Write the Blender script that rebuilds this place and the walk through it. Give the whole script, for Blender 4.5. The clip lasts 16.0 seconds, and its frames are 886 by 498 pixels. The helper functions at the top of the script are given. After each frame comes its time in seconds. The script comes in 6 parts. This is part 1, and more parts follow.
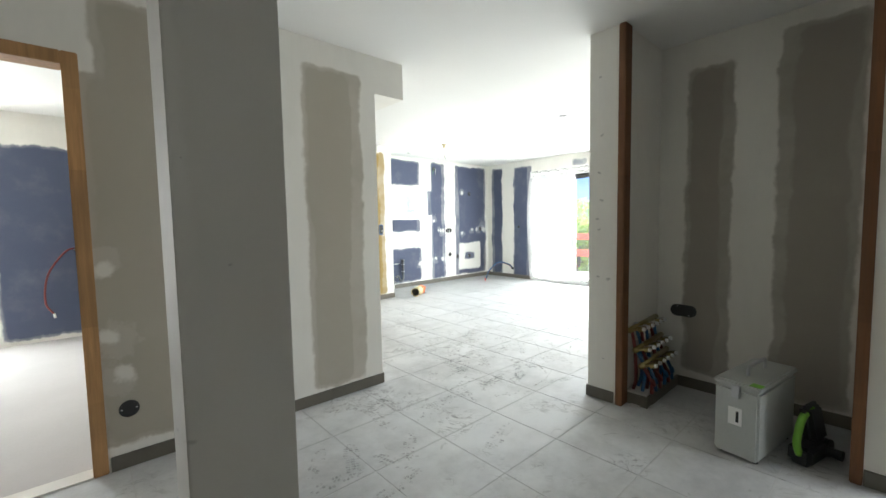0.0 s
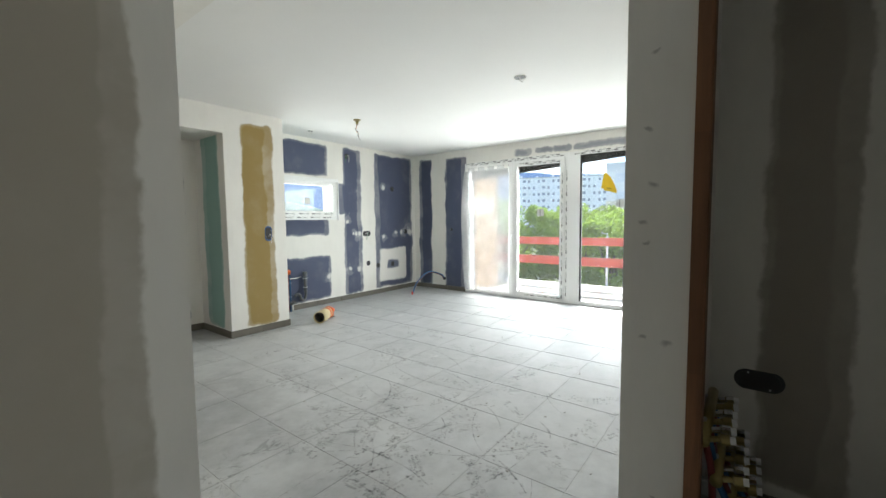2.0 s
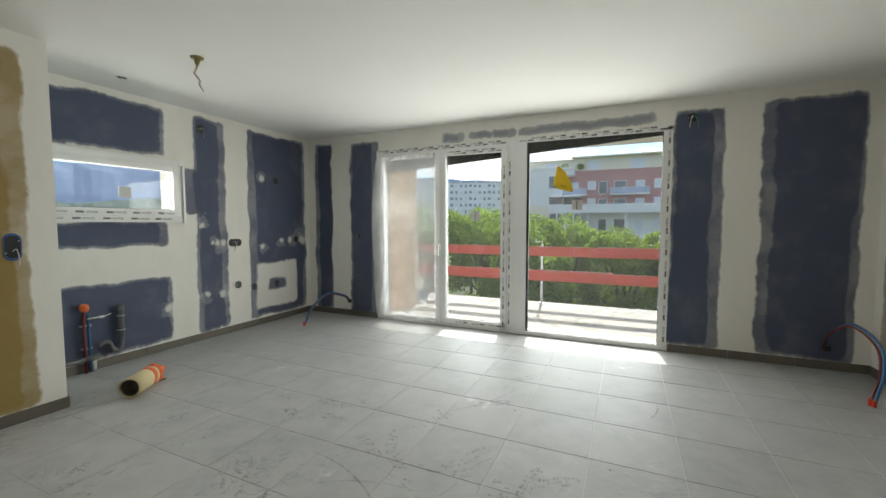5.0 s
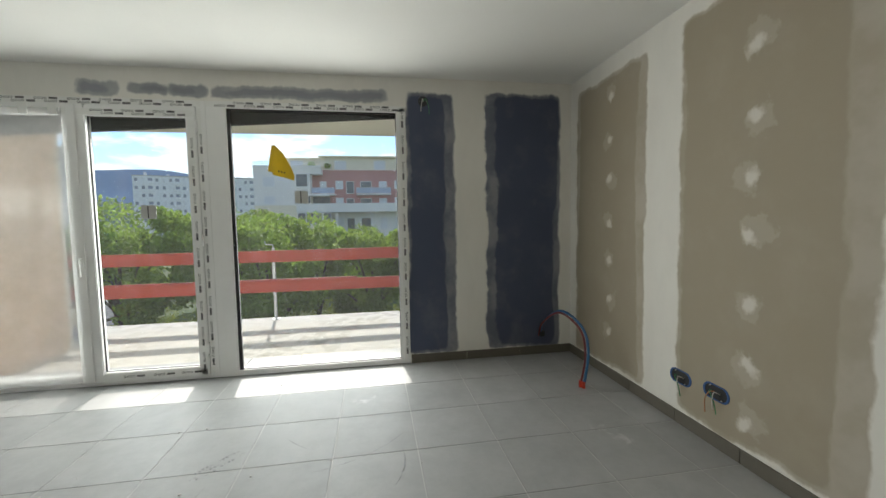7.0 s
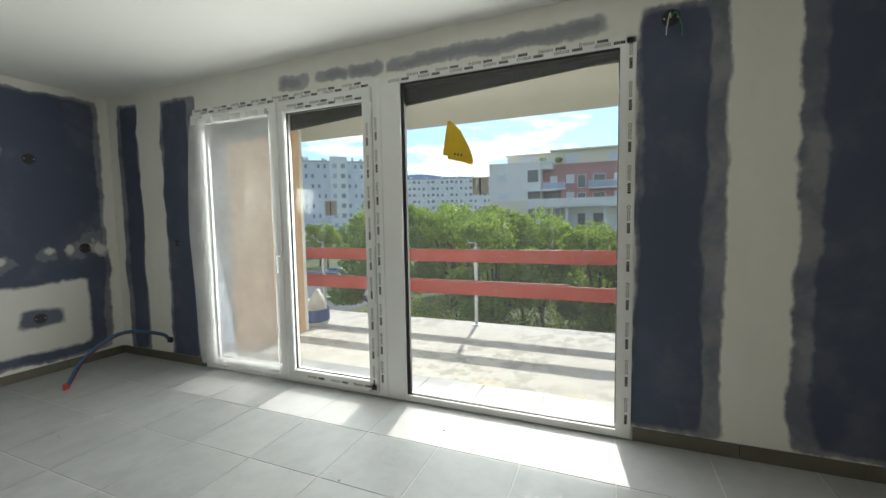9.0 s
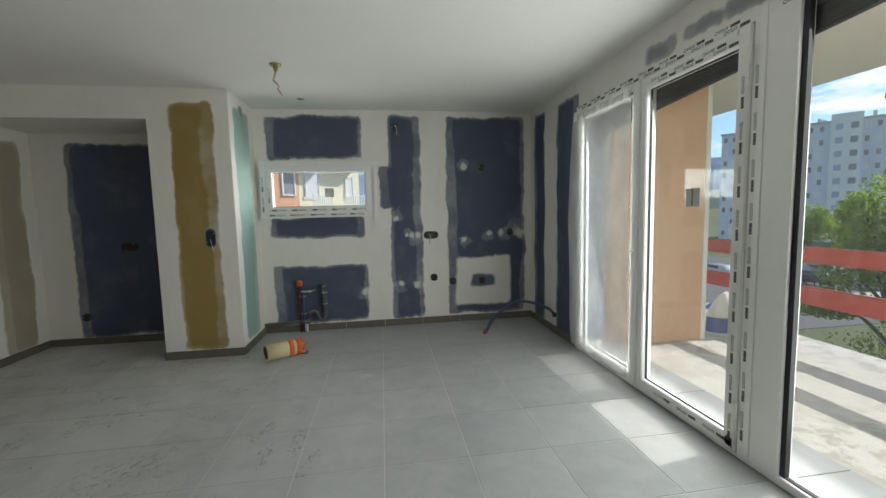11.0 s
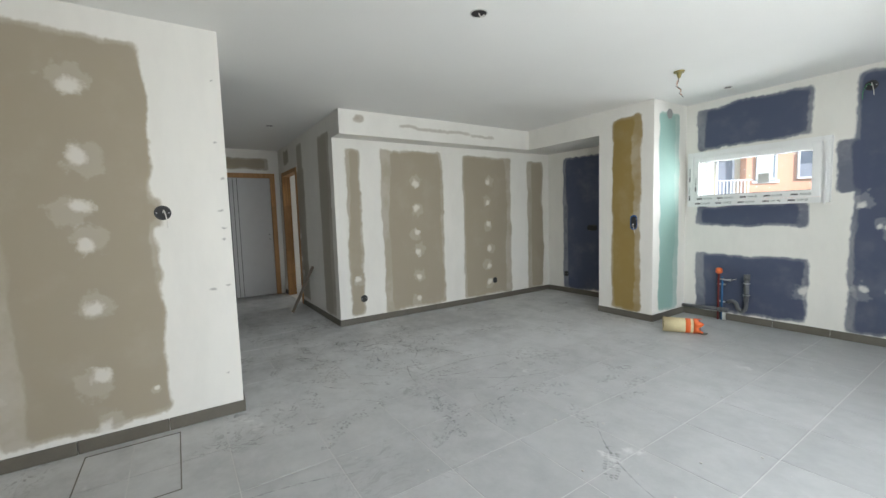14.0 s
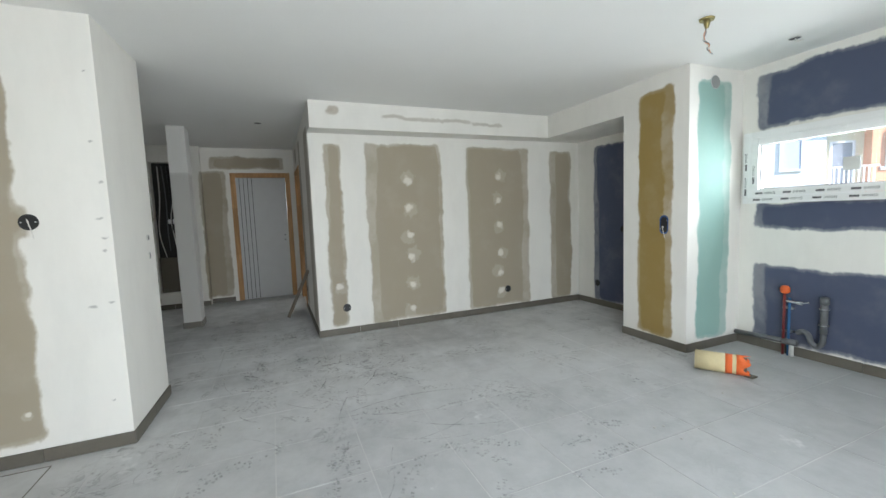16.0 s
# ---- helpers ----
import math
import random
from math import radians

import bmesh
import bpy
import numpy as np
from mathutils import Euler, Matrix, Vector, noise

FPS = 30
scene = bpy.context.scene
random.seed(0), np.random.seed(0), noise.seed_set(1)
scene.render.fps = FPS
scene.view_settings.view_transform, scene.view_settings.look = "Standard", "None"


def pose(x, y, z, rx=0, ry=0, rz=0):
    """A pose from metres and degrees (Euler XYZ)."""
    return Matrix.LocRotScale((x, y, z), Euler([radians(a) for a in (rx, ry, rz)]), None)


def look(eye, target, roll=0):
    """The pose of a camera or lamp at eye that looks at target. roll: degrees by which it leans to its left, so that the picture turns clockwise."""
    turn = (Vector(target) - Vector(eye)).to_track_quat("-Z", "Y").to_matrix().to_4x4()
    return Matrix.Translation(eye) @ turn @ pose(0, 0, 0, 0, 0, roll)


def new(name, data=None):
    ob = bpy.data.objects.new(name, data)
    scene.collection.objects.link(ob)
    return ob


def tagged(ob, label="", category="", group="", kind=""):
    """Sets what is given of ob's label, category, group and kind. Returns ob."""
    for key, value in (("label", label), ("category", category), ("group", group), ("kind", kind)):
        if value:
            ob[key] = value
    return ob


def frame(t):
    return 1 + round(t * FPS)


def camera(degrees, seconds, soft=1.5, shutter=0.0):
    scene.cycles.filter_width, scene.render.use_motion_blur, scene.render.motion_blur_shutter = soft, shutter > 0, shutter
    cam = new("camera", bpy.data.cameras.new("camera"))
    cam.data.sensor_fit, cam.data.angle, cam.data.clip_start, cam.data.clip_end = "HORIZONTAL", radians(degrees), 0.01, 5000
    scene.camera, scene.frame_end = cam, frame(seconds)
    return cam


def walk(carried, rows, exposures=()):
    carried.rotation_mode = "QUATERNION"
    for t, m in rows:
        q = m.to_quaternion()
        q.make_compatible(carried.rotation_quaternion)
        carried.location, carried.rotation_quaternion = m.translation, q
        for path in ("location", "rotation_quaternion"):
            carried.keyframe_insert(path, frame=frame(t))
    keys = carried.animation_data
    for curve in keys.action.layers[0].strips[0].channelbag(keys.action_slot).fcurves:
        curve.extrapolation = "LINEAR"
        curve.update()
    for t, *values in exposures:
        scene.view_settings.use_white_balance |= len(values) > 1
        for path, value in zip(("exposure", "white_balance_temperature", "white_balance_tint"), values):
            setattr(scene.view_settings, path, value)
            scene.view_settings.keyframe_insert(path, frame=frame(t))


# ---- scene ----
cam = camera(95.4, 16.0)
PATH = [
    (0, (0.426, 0.123, 1.263), (1.76, 1.607, 1.125), -1.0),
    (0.5, (0.682, 0.346, 1.278), (2.102, 1.747, 1.136), -1.0),
    (1, (1.002, 0.574, 1.276), (2.544, 1.839, 1.132), -0.9),
    (1.5, (1.285, 0.861, 1.276), (2.86, 2.085, 1.129), -0.8),
    (2, (1.555, 1.179, 1.272), (3.14, 2.391, 1.131), -0.6),
    (2.5, (1.833, 1.414, 1.283), (3.433, 2.607, 1.144), -0.5),
    (3, (2.09, 1.625, 1.297), (3.701, 2.802, 1.156), -0.7),
    (5.3, (3.012, 2.15, 1.288), (4.884, 2.842, 1.158), -0.5),
    (5.5, (3.105, 2.156, 1.294), (5.013, 2.741, 1.159), -0.9),
    (6, (3.341, 2.09, 1.277), (5.31, 2.417, 1.144), -0.8),
    (6.5, (3.601, 2.086, 1.274), (5.596, 2.095, 1.134), -1.0),
    (7, (3.919, 2.028, 1.269), (5.887, 1.697, 1.13), -1.0),
    (7.5, (4.24, 1.906, 1.274), (6.196, 1.513, 1.133), -1.1),
    (8, (4.551, 1.862, 1.295), (6.541, 1.72, 1.151), -1.1),
    (8.5, (4.743, 1.887, 1.287), (6.721, 2.15, 1.147), -1.1),
    (9, (4.997, 1.872, 1.277), (6.842, 2.631, 1.134), -1.0),
    (9.5, (5.098, 1.829, 1.287), (6.704, 3.011, 1.13), -1.1),
    (10, (5.187, 1.764, 1.318), (6.423, 3.328, 1.148), -1.2),
    (10.2, (5.269, 1.744, 1.316), (6.331, 3.429, 1.139), -1.2),
    (12.3, (6.274, 1.344, 1.349), (5.385, 3.127, 1.18), -1.4),
    (12.5, (6.356, 1.295, 1.343), (5.333, 3.005, 1.177), -1.4),
    (13, (6.535, 1.218, 1.331), (5.291, 2.776, 1.17), -1.5),
    (13.5, (6.682, 1.209, 1.307), (5.247, 2.592, 1.143), -1.5),
    (14, (6.786, 1.198, 1.291), (5.121, 2.294, 1.126), -1.8),
    (14.5, (6.808, 1.27, 1.28), (4.997, 2.1, 1.113), -1.8),
    (15, (6.754, 1.543, 1.305), (4.913, 2.303, 1.127), -2.0),
    (15.5, (6.731, 1.928, 1.313), (4.891, 2.691, 1.132), -2.1),
    (16, (6.698, 2.361, 1.324), (4.861, 3.131, 1.147), -2.2),
]
EXPOSURES = [(0.0, 2.2, 6350, 12), (1.5, 1.5, 6400, 12), (2.5, 0.85, 6400, 12), (3.0, 0.65, 6500, 12), (5.5, 0.15, 6800, 11), (7.0, -0.05, 6750, 11), (9.0, 0.0, 6700, 9),
             (10.0, -0.55, 6750, 8), (10.5, -0.5, 6700, 9), (12.5, 0.66, 6450, 14), (13.5, 0.72, 6350, 14), (14.5, 0.78, 6250, 14), (16.0, 0.9, 6150, 13)]
walk(cam, [(t, look(eye, target, roll)) for t, eye, target, roll in PATH], EXPOSURES)

# ---- world, sun and window light ----
SUN_EL, SUN_AZ = 37.0, 8.0   # azimuth from +x towards +y
world = bpy.data.worlds.new("sky")
scene.world = world
world.use_nodes = True
wn, wl = world.node_tree.nodes, world.node_tree.links
wn.clear()
w_out, w_bg, w_sky = wn.new("ShaderNodeOutputWorld"), wn.new("ShaderNodeBackground"), wn.new("ShaderNodeTexSky")
w_sky.sky_type, w_sky.sun_disc = "NISHITA", False
w_sky.sun_elevation, w_sky.sun_rotation = radians(SUN_EL), radians(90 - SUN_AZ)
w_sky.air_density, w_sky.dust_density = 1.3, 0.4
w_co, w_map, w_cl, w_ramp, w_mix = (wn.new("ShaderNodeTexCoord"), wn.new("ShaderNodeMapping"), wn.new("ShaderNodeTexNoise"),
                                    wn.new("ShaderNodeValToRGB"), wn.new("ShaderNodeMixRGB"))
w_map.inputs["Scale"].default_value = (1.4, 2.4, 9.0)
w_cl.inputs["Scale"].default_value, w_cl.inputs["Detail"].default_value, w_cl.inputs["Roughness"].default_value = 2.6, 7.0, 0.6
w_ramp.color_ramp.elements[0].position, w_ramp.color_ramp.elements[1].position = 0.50, 0.64
w_mix.inputs[2].default_value = (9.5, 9.6, 9.8, 1)
wl.new(w_co.outputs["Generated"], w_map.inputs[0])
wl.new(w_map.outputs[0], w_cl.inputs["Vector"])
wl.new(w_cl.outputs["Fac"], w_ramp.inputs[0])
wl.new(w_ramp.outputs[0], w_mix.inputs[0])
w_tint = wn.new("ShaderNodeMixRGB")
w_tint.blend_type = "MULTIPLY"
w_tint.inputs[0].default_value, w_tint.inputs[2].default_value = 1.0, (0.66, 0.88, 1.18, 1)
wl.new(w_sky.outputs[0], w_tint.inputs[1])
wl.new(w_tint.outputs[0], w_mix.inputs[1])
wl.new(w_mix.outputs[0], w_bg.inputs[0])
wl.new(w_bg.outputs[0], w_out.inputs[0])
w_bg.inputs["Strength"].default_value = 0.145

sun = new("sun", bpy.data.lights.new("sun", "SUN"))
sun.data.energy, sun.data.angle, sun.data.color = 4.6, radians(0.6), (1.0, 0.965, 0.90)
sd = Vector((math.cos(radians(SUN_AZ)) * math.cos(radians(SUN_EL)), math.sin(radians(SUN_AZ)) * math.cos(radians(SUN_EL)), math.sin(radians(SUN_EL))))
sun.matrix_world = look(tuple(sd * 60), (0, 0, 0))


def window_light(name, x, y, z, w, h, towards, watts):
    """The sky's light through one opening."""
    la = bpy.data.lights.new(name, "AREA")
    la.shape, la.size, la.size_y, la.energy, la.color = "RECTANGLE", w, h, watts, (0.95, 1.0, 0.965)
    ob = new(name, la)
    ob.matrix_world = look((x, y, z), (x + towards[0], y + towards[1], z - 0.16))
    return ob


window_light("sky_light_terrace", 7.63, 3.47, 1.10, 3.4, 1.95, (-1, 0), 93)
window_light("sky_light_kitchen", 5.0, 6.5, 1.62, 1.0, 0.42, (0, -1), 12)
window_light("sky_light_bedroom", -0.92, 6.5, 1.2, 0.6, 2.0, (0, -1), 21)
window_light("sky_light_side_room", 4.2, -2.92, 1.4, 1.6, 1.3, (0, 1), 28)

# ---- materials ----


def mat(name, rough=0.6, metal=0.0):
    m = bpy.data.materials.new(name)
    m.use_nodes = True
    b = m.node_tree.nodes["Principled BSDF"]
    b.inputs["Roughness"].default_value, b.inputs["Metallic"].default_value = rough, metal
    return m, m.node_tree.nodes, m.node_tree.links, b


def noise_tex(nt, co, scale, detail=4.0, rough=0.55):
    n = nt.nodes.new("ShaderNodeTexNoise")
    n.inputs["Scale"].default_value, n.inputs["Detail"].default_value, n.inputs["Roughness"].default_value = scale, detail, rough
    nt.links.new(co, n.inputs["Vector"])
    return n


def calc(nt, op, a, b=None, c=None):
    n = nt.nodes.new("ShaderNodeMath")
    n.operation = op
    for i, v in enumerate((a, b, c)):
        if v is None:
            continue
        if isinstance(v, (int, float)):
            n.inputs[i].default_value = v
        else:
            nt.links.new(v, n.inputs[i])
    return n.outputs[0]


def mixed(nt, fac, a, b, mode="MIX"):
    n = nt.nodes.new("ShaderNodeMixRGB")
    n.blend_type = mode
    for i, v in enumerate((fac, a, b)):
        if isinstance(v, (int, float)):
            n.inputs[i].default_value = v
        elif isinstance(v, tuple):
            n.inputs[i].default_value = (*v, 1) if len(v) == 3 else v
        else:
            nt.links.new(v, n.inputs[i])
    return n.outputs[0]


def ranged(nt, v, a, b, lo=0.0, hi=1.0):
    n = nt.nodes.new("ShaderNodeMapRange")
    n.interpolation_type = "SMOOTHSTEP"
    nt.links.new(v, n.inputs[0])
    for i, q in enumerate((a, b, lo, hi)):
        n.inputs[i + 1].default_value = q
    return n.outputs[0]


def bumped(nt, bsdf, height, strength=0.2, distance=0.01):
    n = nt.nodes.new("ShaderNodeBump")
    n.inputs["Strength"].default_value, n.inputs["Distance"].default_value = strength, distance
    nt.links.new(height, n.inputs["Height"])
    nt.links.new(n.outputs[0], bsdf.inputs["Normal"])


def simple(name, colour, rough=0.6, metal=0.0, var=0.12, scale=9.0, bump=0.1, fine=70.0):
    """A surface with tone variation at two scales and a fine relief."""
    m, n, l, b = mat(name, rough, metal)
    nt = m.node_tree
    co = n.new("ShaderNodeTexCoord").outputs["Object"]
    big, small = noise_tex(nt, co, scale).outputs["Fac"], noise_tex(nt, co, fine).outputs["Fac"]
    tone = calc(nt, "ADD", calc(nt, "MULTIPLY", big, 2 * var), calc(nt, "MULTIPLY", small, var))
    tone = calc(nt, "ADD", tone, 1 - 1.5 * var)
    c = n.new("ShaderNodeVectorMath")
    c.operation = "SCALE"
    c.inputs[0].default_value = colour
    l.new(tone, c.inputs["Scale"])
    l.new(c.outputs[0], b.inputs["Base Color"])
    if bump:
        bumped(nt, b, small, bump, 0.004)
    return m


SMEAR = (0.27, 0.28, 0.31)
COMPOUND = (0.80, 0.78, 0.73)
KRAFT_THIN = (0.41, 0.375, 0.31)
BLUE, KRAFT, OCHRE, GREEN = (0.066, 0.081, 0.138), (0.365, 0.315, 0.235), (0.30, 0.205, 0.06), (0.27, 0.43, 0.385)


def rect_group():
    g = bpy.data.node_groups.new("soft_rectangle", "ShaderNodeTree")
    for k in ("u", "v", "u0", "u1", "v0", "v1", "soft"):
        g.interface.new_socket(k, in_out="INPUT", socket_type="NodeSocketFloat")
    g.interface.new_socket("mask", in_out="OUTPUT", socket_type="NodeSocketFloat")
    i, o = g.nodes.new("NodeGroupInput").outputs, g.nodes.new("NodeGroupOutput")
    d = calc(g, "SMOOTH_MIN", calc(g, "MINIMUM", calc(g, "SUBTRACT", i["u"], i["u0"]), calc(g, "SUBTRACT", i["u1"], i["u"])),
             calc(g, "MINIMUM", calc(g, "SUBTRACT", i["v"], i["v0"]), calc(g, "SUBTRACT", i["v1"], i["v"])), 0.07)
    q = calc(g, "ADD", calc(g, "MULTIPLY", calc(g, "DIVIDE", d, i["soft"]), 0.5), 0.5)
    r = g.nodes.new("ShaderNodeMapRange")
    r.interpolation_type = "SMOOTHSTEP"
    g.links.new(q, r.inputs[0])
    g.links.new(r.outputs[0], o.inputs["mask"])
    return g


RECT = rect_group()


def plaster(name, axis, bare=(), spots=(), base=COMPOUND, ring=(), dents=()):
    """Filled plasterboard: filler over the joints, bare board (u0, u1, v0, v1, colour) between them, filled screw heads
    (u, v, radius). axis: the level axis along the wall, 'x' or 'y'."""
    m, n, l, b = mat(name, 0.75)
    nt = m.node_tree
    co = n.new("ShaderNodeTexCoord").outputs["Object"]
    sep = n.new("ShaderNodeSeparateXYZ")
    l.new(co, sep.inputs[0])
    stretch = n.new("ShaderNodeMapping")
    stretch.inputs["Scale"].default_value = (1, 1, 0.4)
    l.new(co, stretch.inputs[0])
    w1, w2, w3 = noise_tex(nt, co, 3.4, 4.0, 0.6), noise_tex(nt, stretch.outputs[0], 17.0, 5.0, 0.7), noise_tex(nt, co, 60.0, 3.0)
    s1, s2 = n.new("ShaderNodeSeparateColor"), n.new("ShaderNodeSeparateColor")
    l.new(w1.outputs["Color"], s1.inputs[0])
    l.new(w2.outputs["Color"], s2.inputs[0])

    def warp(v, k, big, small):
        a = calc(nt, "MULTIPLY", calc(nt, "SUBTRACT", s1.outputs[k], 0.5), big)
        c = calc(nt, "MULTIPLY", calc(nt, "SUBTRACT", s2.outputs[k], 0.5), small)
        return calc(nt, "ADD", v, calc(nt, "ADD", a, c))

    u, v = warp(sep.outputs[axis.upper()], 0, 0.105, 0.03), warp(sep.outputs["Z"], 1, 0.11, 0.04)
    shift = noise_tex(nt, stretch.outputs[0], 1.9, 2.0).outputs["Fac"]
    u2 = calc(nt, "ADD", u, calc(nt, "MULTIPLY", calc(nt, "SUBTRACT", shift, 0.5), 0.20))
    streak = n.new("ShaderNodeMapping")
    streak.inputs["Scale"].default_value = (2.2, 2.2, 0.9)
    l.new(co, streak.inputs[0])
    trowel = noise_tex(nt, streak.outputs[0], 2.2, 5.0, 0.65).outputs["Fac"]
    colour = mixed(nt, ranged(nt, trowel, 0.35, 0.75), tuple(base), tuple(c * 0.945 for c in base))
    film = ranged(nt, calc(nt, "ADD", w1.outputs["Fac"], calc(nt, "MULTIPLY", trowel, 0.35)), 0.66, 1.0, 0.0, 0.06)
    board_film = lambda tint: mixed(nt, film, tint, tuple(base))
    for coat in ("thin", "bare"):
        for k, (u0, u1, v0, v1, tint) in enumerate(bare):
            g = n.new("ShaderNodeGroup")
            g.node_tree = RECT
            if coat == "thin":
                across, e0, e1, grow, soft = u, 0.004, 0.004, 0.004, 0.012
            else:
                lean = min(0.10, (u1 - u0) * 0.22)
                share = 0.5 + 0.5 * math.sin(5.1 * k + 3.0 * u0)
                across, e0, e1, grow, soft = u2, -0.008 - lean * share, -0.008 - lean * (1 - share), -0.02, 0.012
            l.new(across, g.inputs["u"])
            l.new(v, g.inputs["v"])
            for key, q in (("u0", u0 - e0), ("u1", u1 + e1), ("v0", v0 - grow), ("v1", v1 + grow), ("soft", soft)):
                g.inputs[key].default_value = q
            if coat == "thin":
                veil = mixed(nt, ranged(nt, w1.outputs["Fac"], 0.35, 0.65, 0.06, 0.24), tint, tuple(base))
                colour = mixed(nt, calc(nt, "MULTIPLY", g.outputs[0], 0.96), colour, veil)
            else:
                colour = mixed(nt, calc(nt, "MULTIPLY", g.outputs[0], 0.95), colour, board_film(tint))
    lump = calc(nt, "ADD", 0.15, calc(nt, "MULTIPLY", noise_tex(nt, co, 14.0, 3.0, 0.6).outputs["Fac"], 1.7))

    def away(su, sv):
        du, dv = calc(nt, "SUBTRACT", u, su), calc(nt, "SUBTRACT", v, sv)
        return calc(nt, "MULTIPLY", lump, calc(nt, "SQRT", calc(nt, "ADD", calc(nt, "MULTIPLY", du, du), calc(nt, "MULTIPLY", dv, dv))))

    for k, (su, sv, rad) in enumerate(spots):
        side_u, side_v = rad * 0.7 * math.sin(2.3 * k), rad * 0.7 * math.cos(1.9 * k)
        colour = mixed(nt, calc(nt, "MULTIPLY", ranged(nt, away(su + side_u, sv + side_v), rad * 1.1, rad * 1.6, 1.0, 0.0), 0.15), colour, tuple(base))
        colour = mixed(nt, calc(nt, "MULTIPLY", ranged(nt, away(su, sv), rad * 0.35, rad * 0.95, 1.0, 0.0), 0.72), colour, tuple(base))
    for r in ring:
        u0, u1, v0, v1, tint = r
        g = n.new("ShaderNodeGroup")
        g.node_tree = RECT
        l.new(u, g.inputs["u"])
        l.new(v, g.inputs["v"])
        for k, q in (("u0", u0), ("u1", u1), ("v0", v0), ("v1", v1), ("soft", 0.02)):
            g.inputs[k].default_value = q
        colour = mixed(nt, calc(nt, "MULTIPLY", g.outputs[0], 0.93), colour, tint)
    for su, sv, rad in dents:
        du, dv = calc(nt, "SUBTRACT", u, su), calc(nt, "MULTIPLY", calc(nt, "SUBTRACT", v, sv), 1.8)
        d = calc(nt, "SQRT", calc(nt, "ADD", calc(nt, "MULTIPLY", du, du), calc(nt, "MULTIPLY", dv, dv)))
        colour = mixed(nt, calc(nt, "MULTIPLY", ranged(nt, d, rad * 0.2, rad * 1.1, 1.0, 0.0), 0.6), colour, (0.26, 0.25, 0.24))
    l.new(colour, b.inputs["Base Color"])
    bumped(nt, b, calc(nt, "ADD", trowel, calc(nt, "MULTIPLY", w3.outputs["Fac"], 0.3)), 0.18, 0.006)
    return m


def tile_material():
    """Grey stoneware under building dust, with scuffs and wiped places."""
    m, n, l, b = mat("dusty_grey_tile", 0.45)
    nt = m.node_tree
    geo = n.new("ShaderNodeNewGeometry").outputs["Position"]
    info = n.new("ShaderNodeObjectInfo").outputs["Random"]
    cloud, mid, fine = noise_tex(nt, geo, 0.9, 5.0, 0.6).outputs["Fac"], noise_tex(nt, geo, 4.5, 6.0, 0.7).outputs["Fac"], noise_tex(nt, geo, 45.0, 4.0).outputs["Fac"]
    swirl = n.new("ShaderNodeTexNoise")
    swirl.inputs["Scale"].default_value, swirl.inputs["Detail"].default_value, swirl.inputs["Distortion"].default_value = 6.0, 5.0, 2.2
    l.new(geo, swirl.inputs["Vector"])
    tone = calc(nt, "ADD", 0.92, calc(nt, "MULTIPLY", info, 0.12))
    stone = n.new("ShaderNodeVectorMath")
    stone.operation = "SCALE"
    stone.inputs[0].default_value = (0.335, 0.34, 0.345)
    l.new(calc(nt, "MULTIPLY", tone, ranged(nt, mid, 0.2, 0.8, 0.9, 1.1)), stone.inputs["Scale"])
    sep = n.new("ShaderNodeSeparateXYZ")
    l.new(geo, sep.inputs[0])
    heavy = ranged(nt, calc(nt, "ADD", sep.outputs["X"], calc(nt, "MULTIPLY", cloud, 2.5)), 3.9, 7.6, 0.75, 0.10)
    dust = calc(nt, "MULTIPLY", heavy, ranged(nt, calc(nt, "ADD", cloud, calc(nt, "MULTIPLY", mid, 0.5)), 0.45, 0.95))
    dust = calc(nt, "ADD", dust, calc(nt, "MULTIPLY", heavy, 0.22))
    c = mixed(nt, dust, stone.outputs[0], (0.66, 0.665, 0.66))
    # wiped strokes, tread marks and drag lines in the dust
    warp = n.new("ShaderNodeVectorMath")
    warp.operation = "MULTIPLY_ADD"
    l.new(noise_tex(nt, geo, 1.6, 3.0).outputs["Color"], warp.inputs[0])
    warp.inputs[1].default_value = (0.7, 0.7, 0)
    l.new(geo, warp.inputs[2])
    band = noise_tex(nt, warp.outputs[0], 7.5, 2.0, 0.4).outputs["Fac"]
    line = ranged(nt, calc(nt, "ABSOLUTE", calc(nt, "SUBTRACT", band, 0.5)), 0.004, 0.016, 1.0, 0.0)
    tread = ranged(nt, noise_tex(nt, warp.outputs[0], 17.0, 6.0, 0.72).outputs["Fac"], 0.52, 0.62)
    where = ranged(nt, noise_tex(nt, geo, 1.7, 4.0, 0.6).outputs["Fac"], 0.50, 0.66)
    worn = calc(nt, "MULTIPLY", calc(nt, "MAXIMUM", calc(nt, "MULTIPLY", line, 0.7), tread), where)
    worn = calc(nt, "MAXIMUM", worn, calc(nt, "MULTIPLY", ranged(nt, swirl.outputs["Fac"], 0.66, 0.74), 0.45))
    scuff = calc(nt, "MULTIPLY", worn, ranged(nt, heavy, 0.12, 0.6, 0.12, 0.85))
    c = mixed(nt, scuff, c, (0.235, 0.235, 0.23))
    spill = calc(nt, "MULTIPLY", ranged(nt, noise_tex(nt, geo, 2.1, 5.0, 0.65).outputs["Fac"], 0.66, 0.74), 0.5)
    c = mixed(nt, spill, c, (0.72, 0.72, 0.71))
    l.new(c, b.inputs["Base Color"])
    l.new(ranged(nt, dust, 0.0, 0.6, 0.5, 0.75), b.inputs["Roughness"])
    bumped(nt, b, calc(nt, "ADD", fine, mid), 0.06, 0.003)
    return m


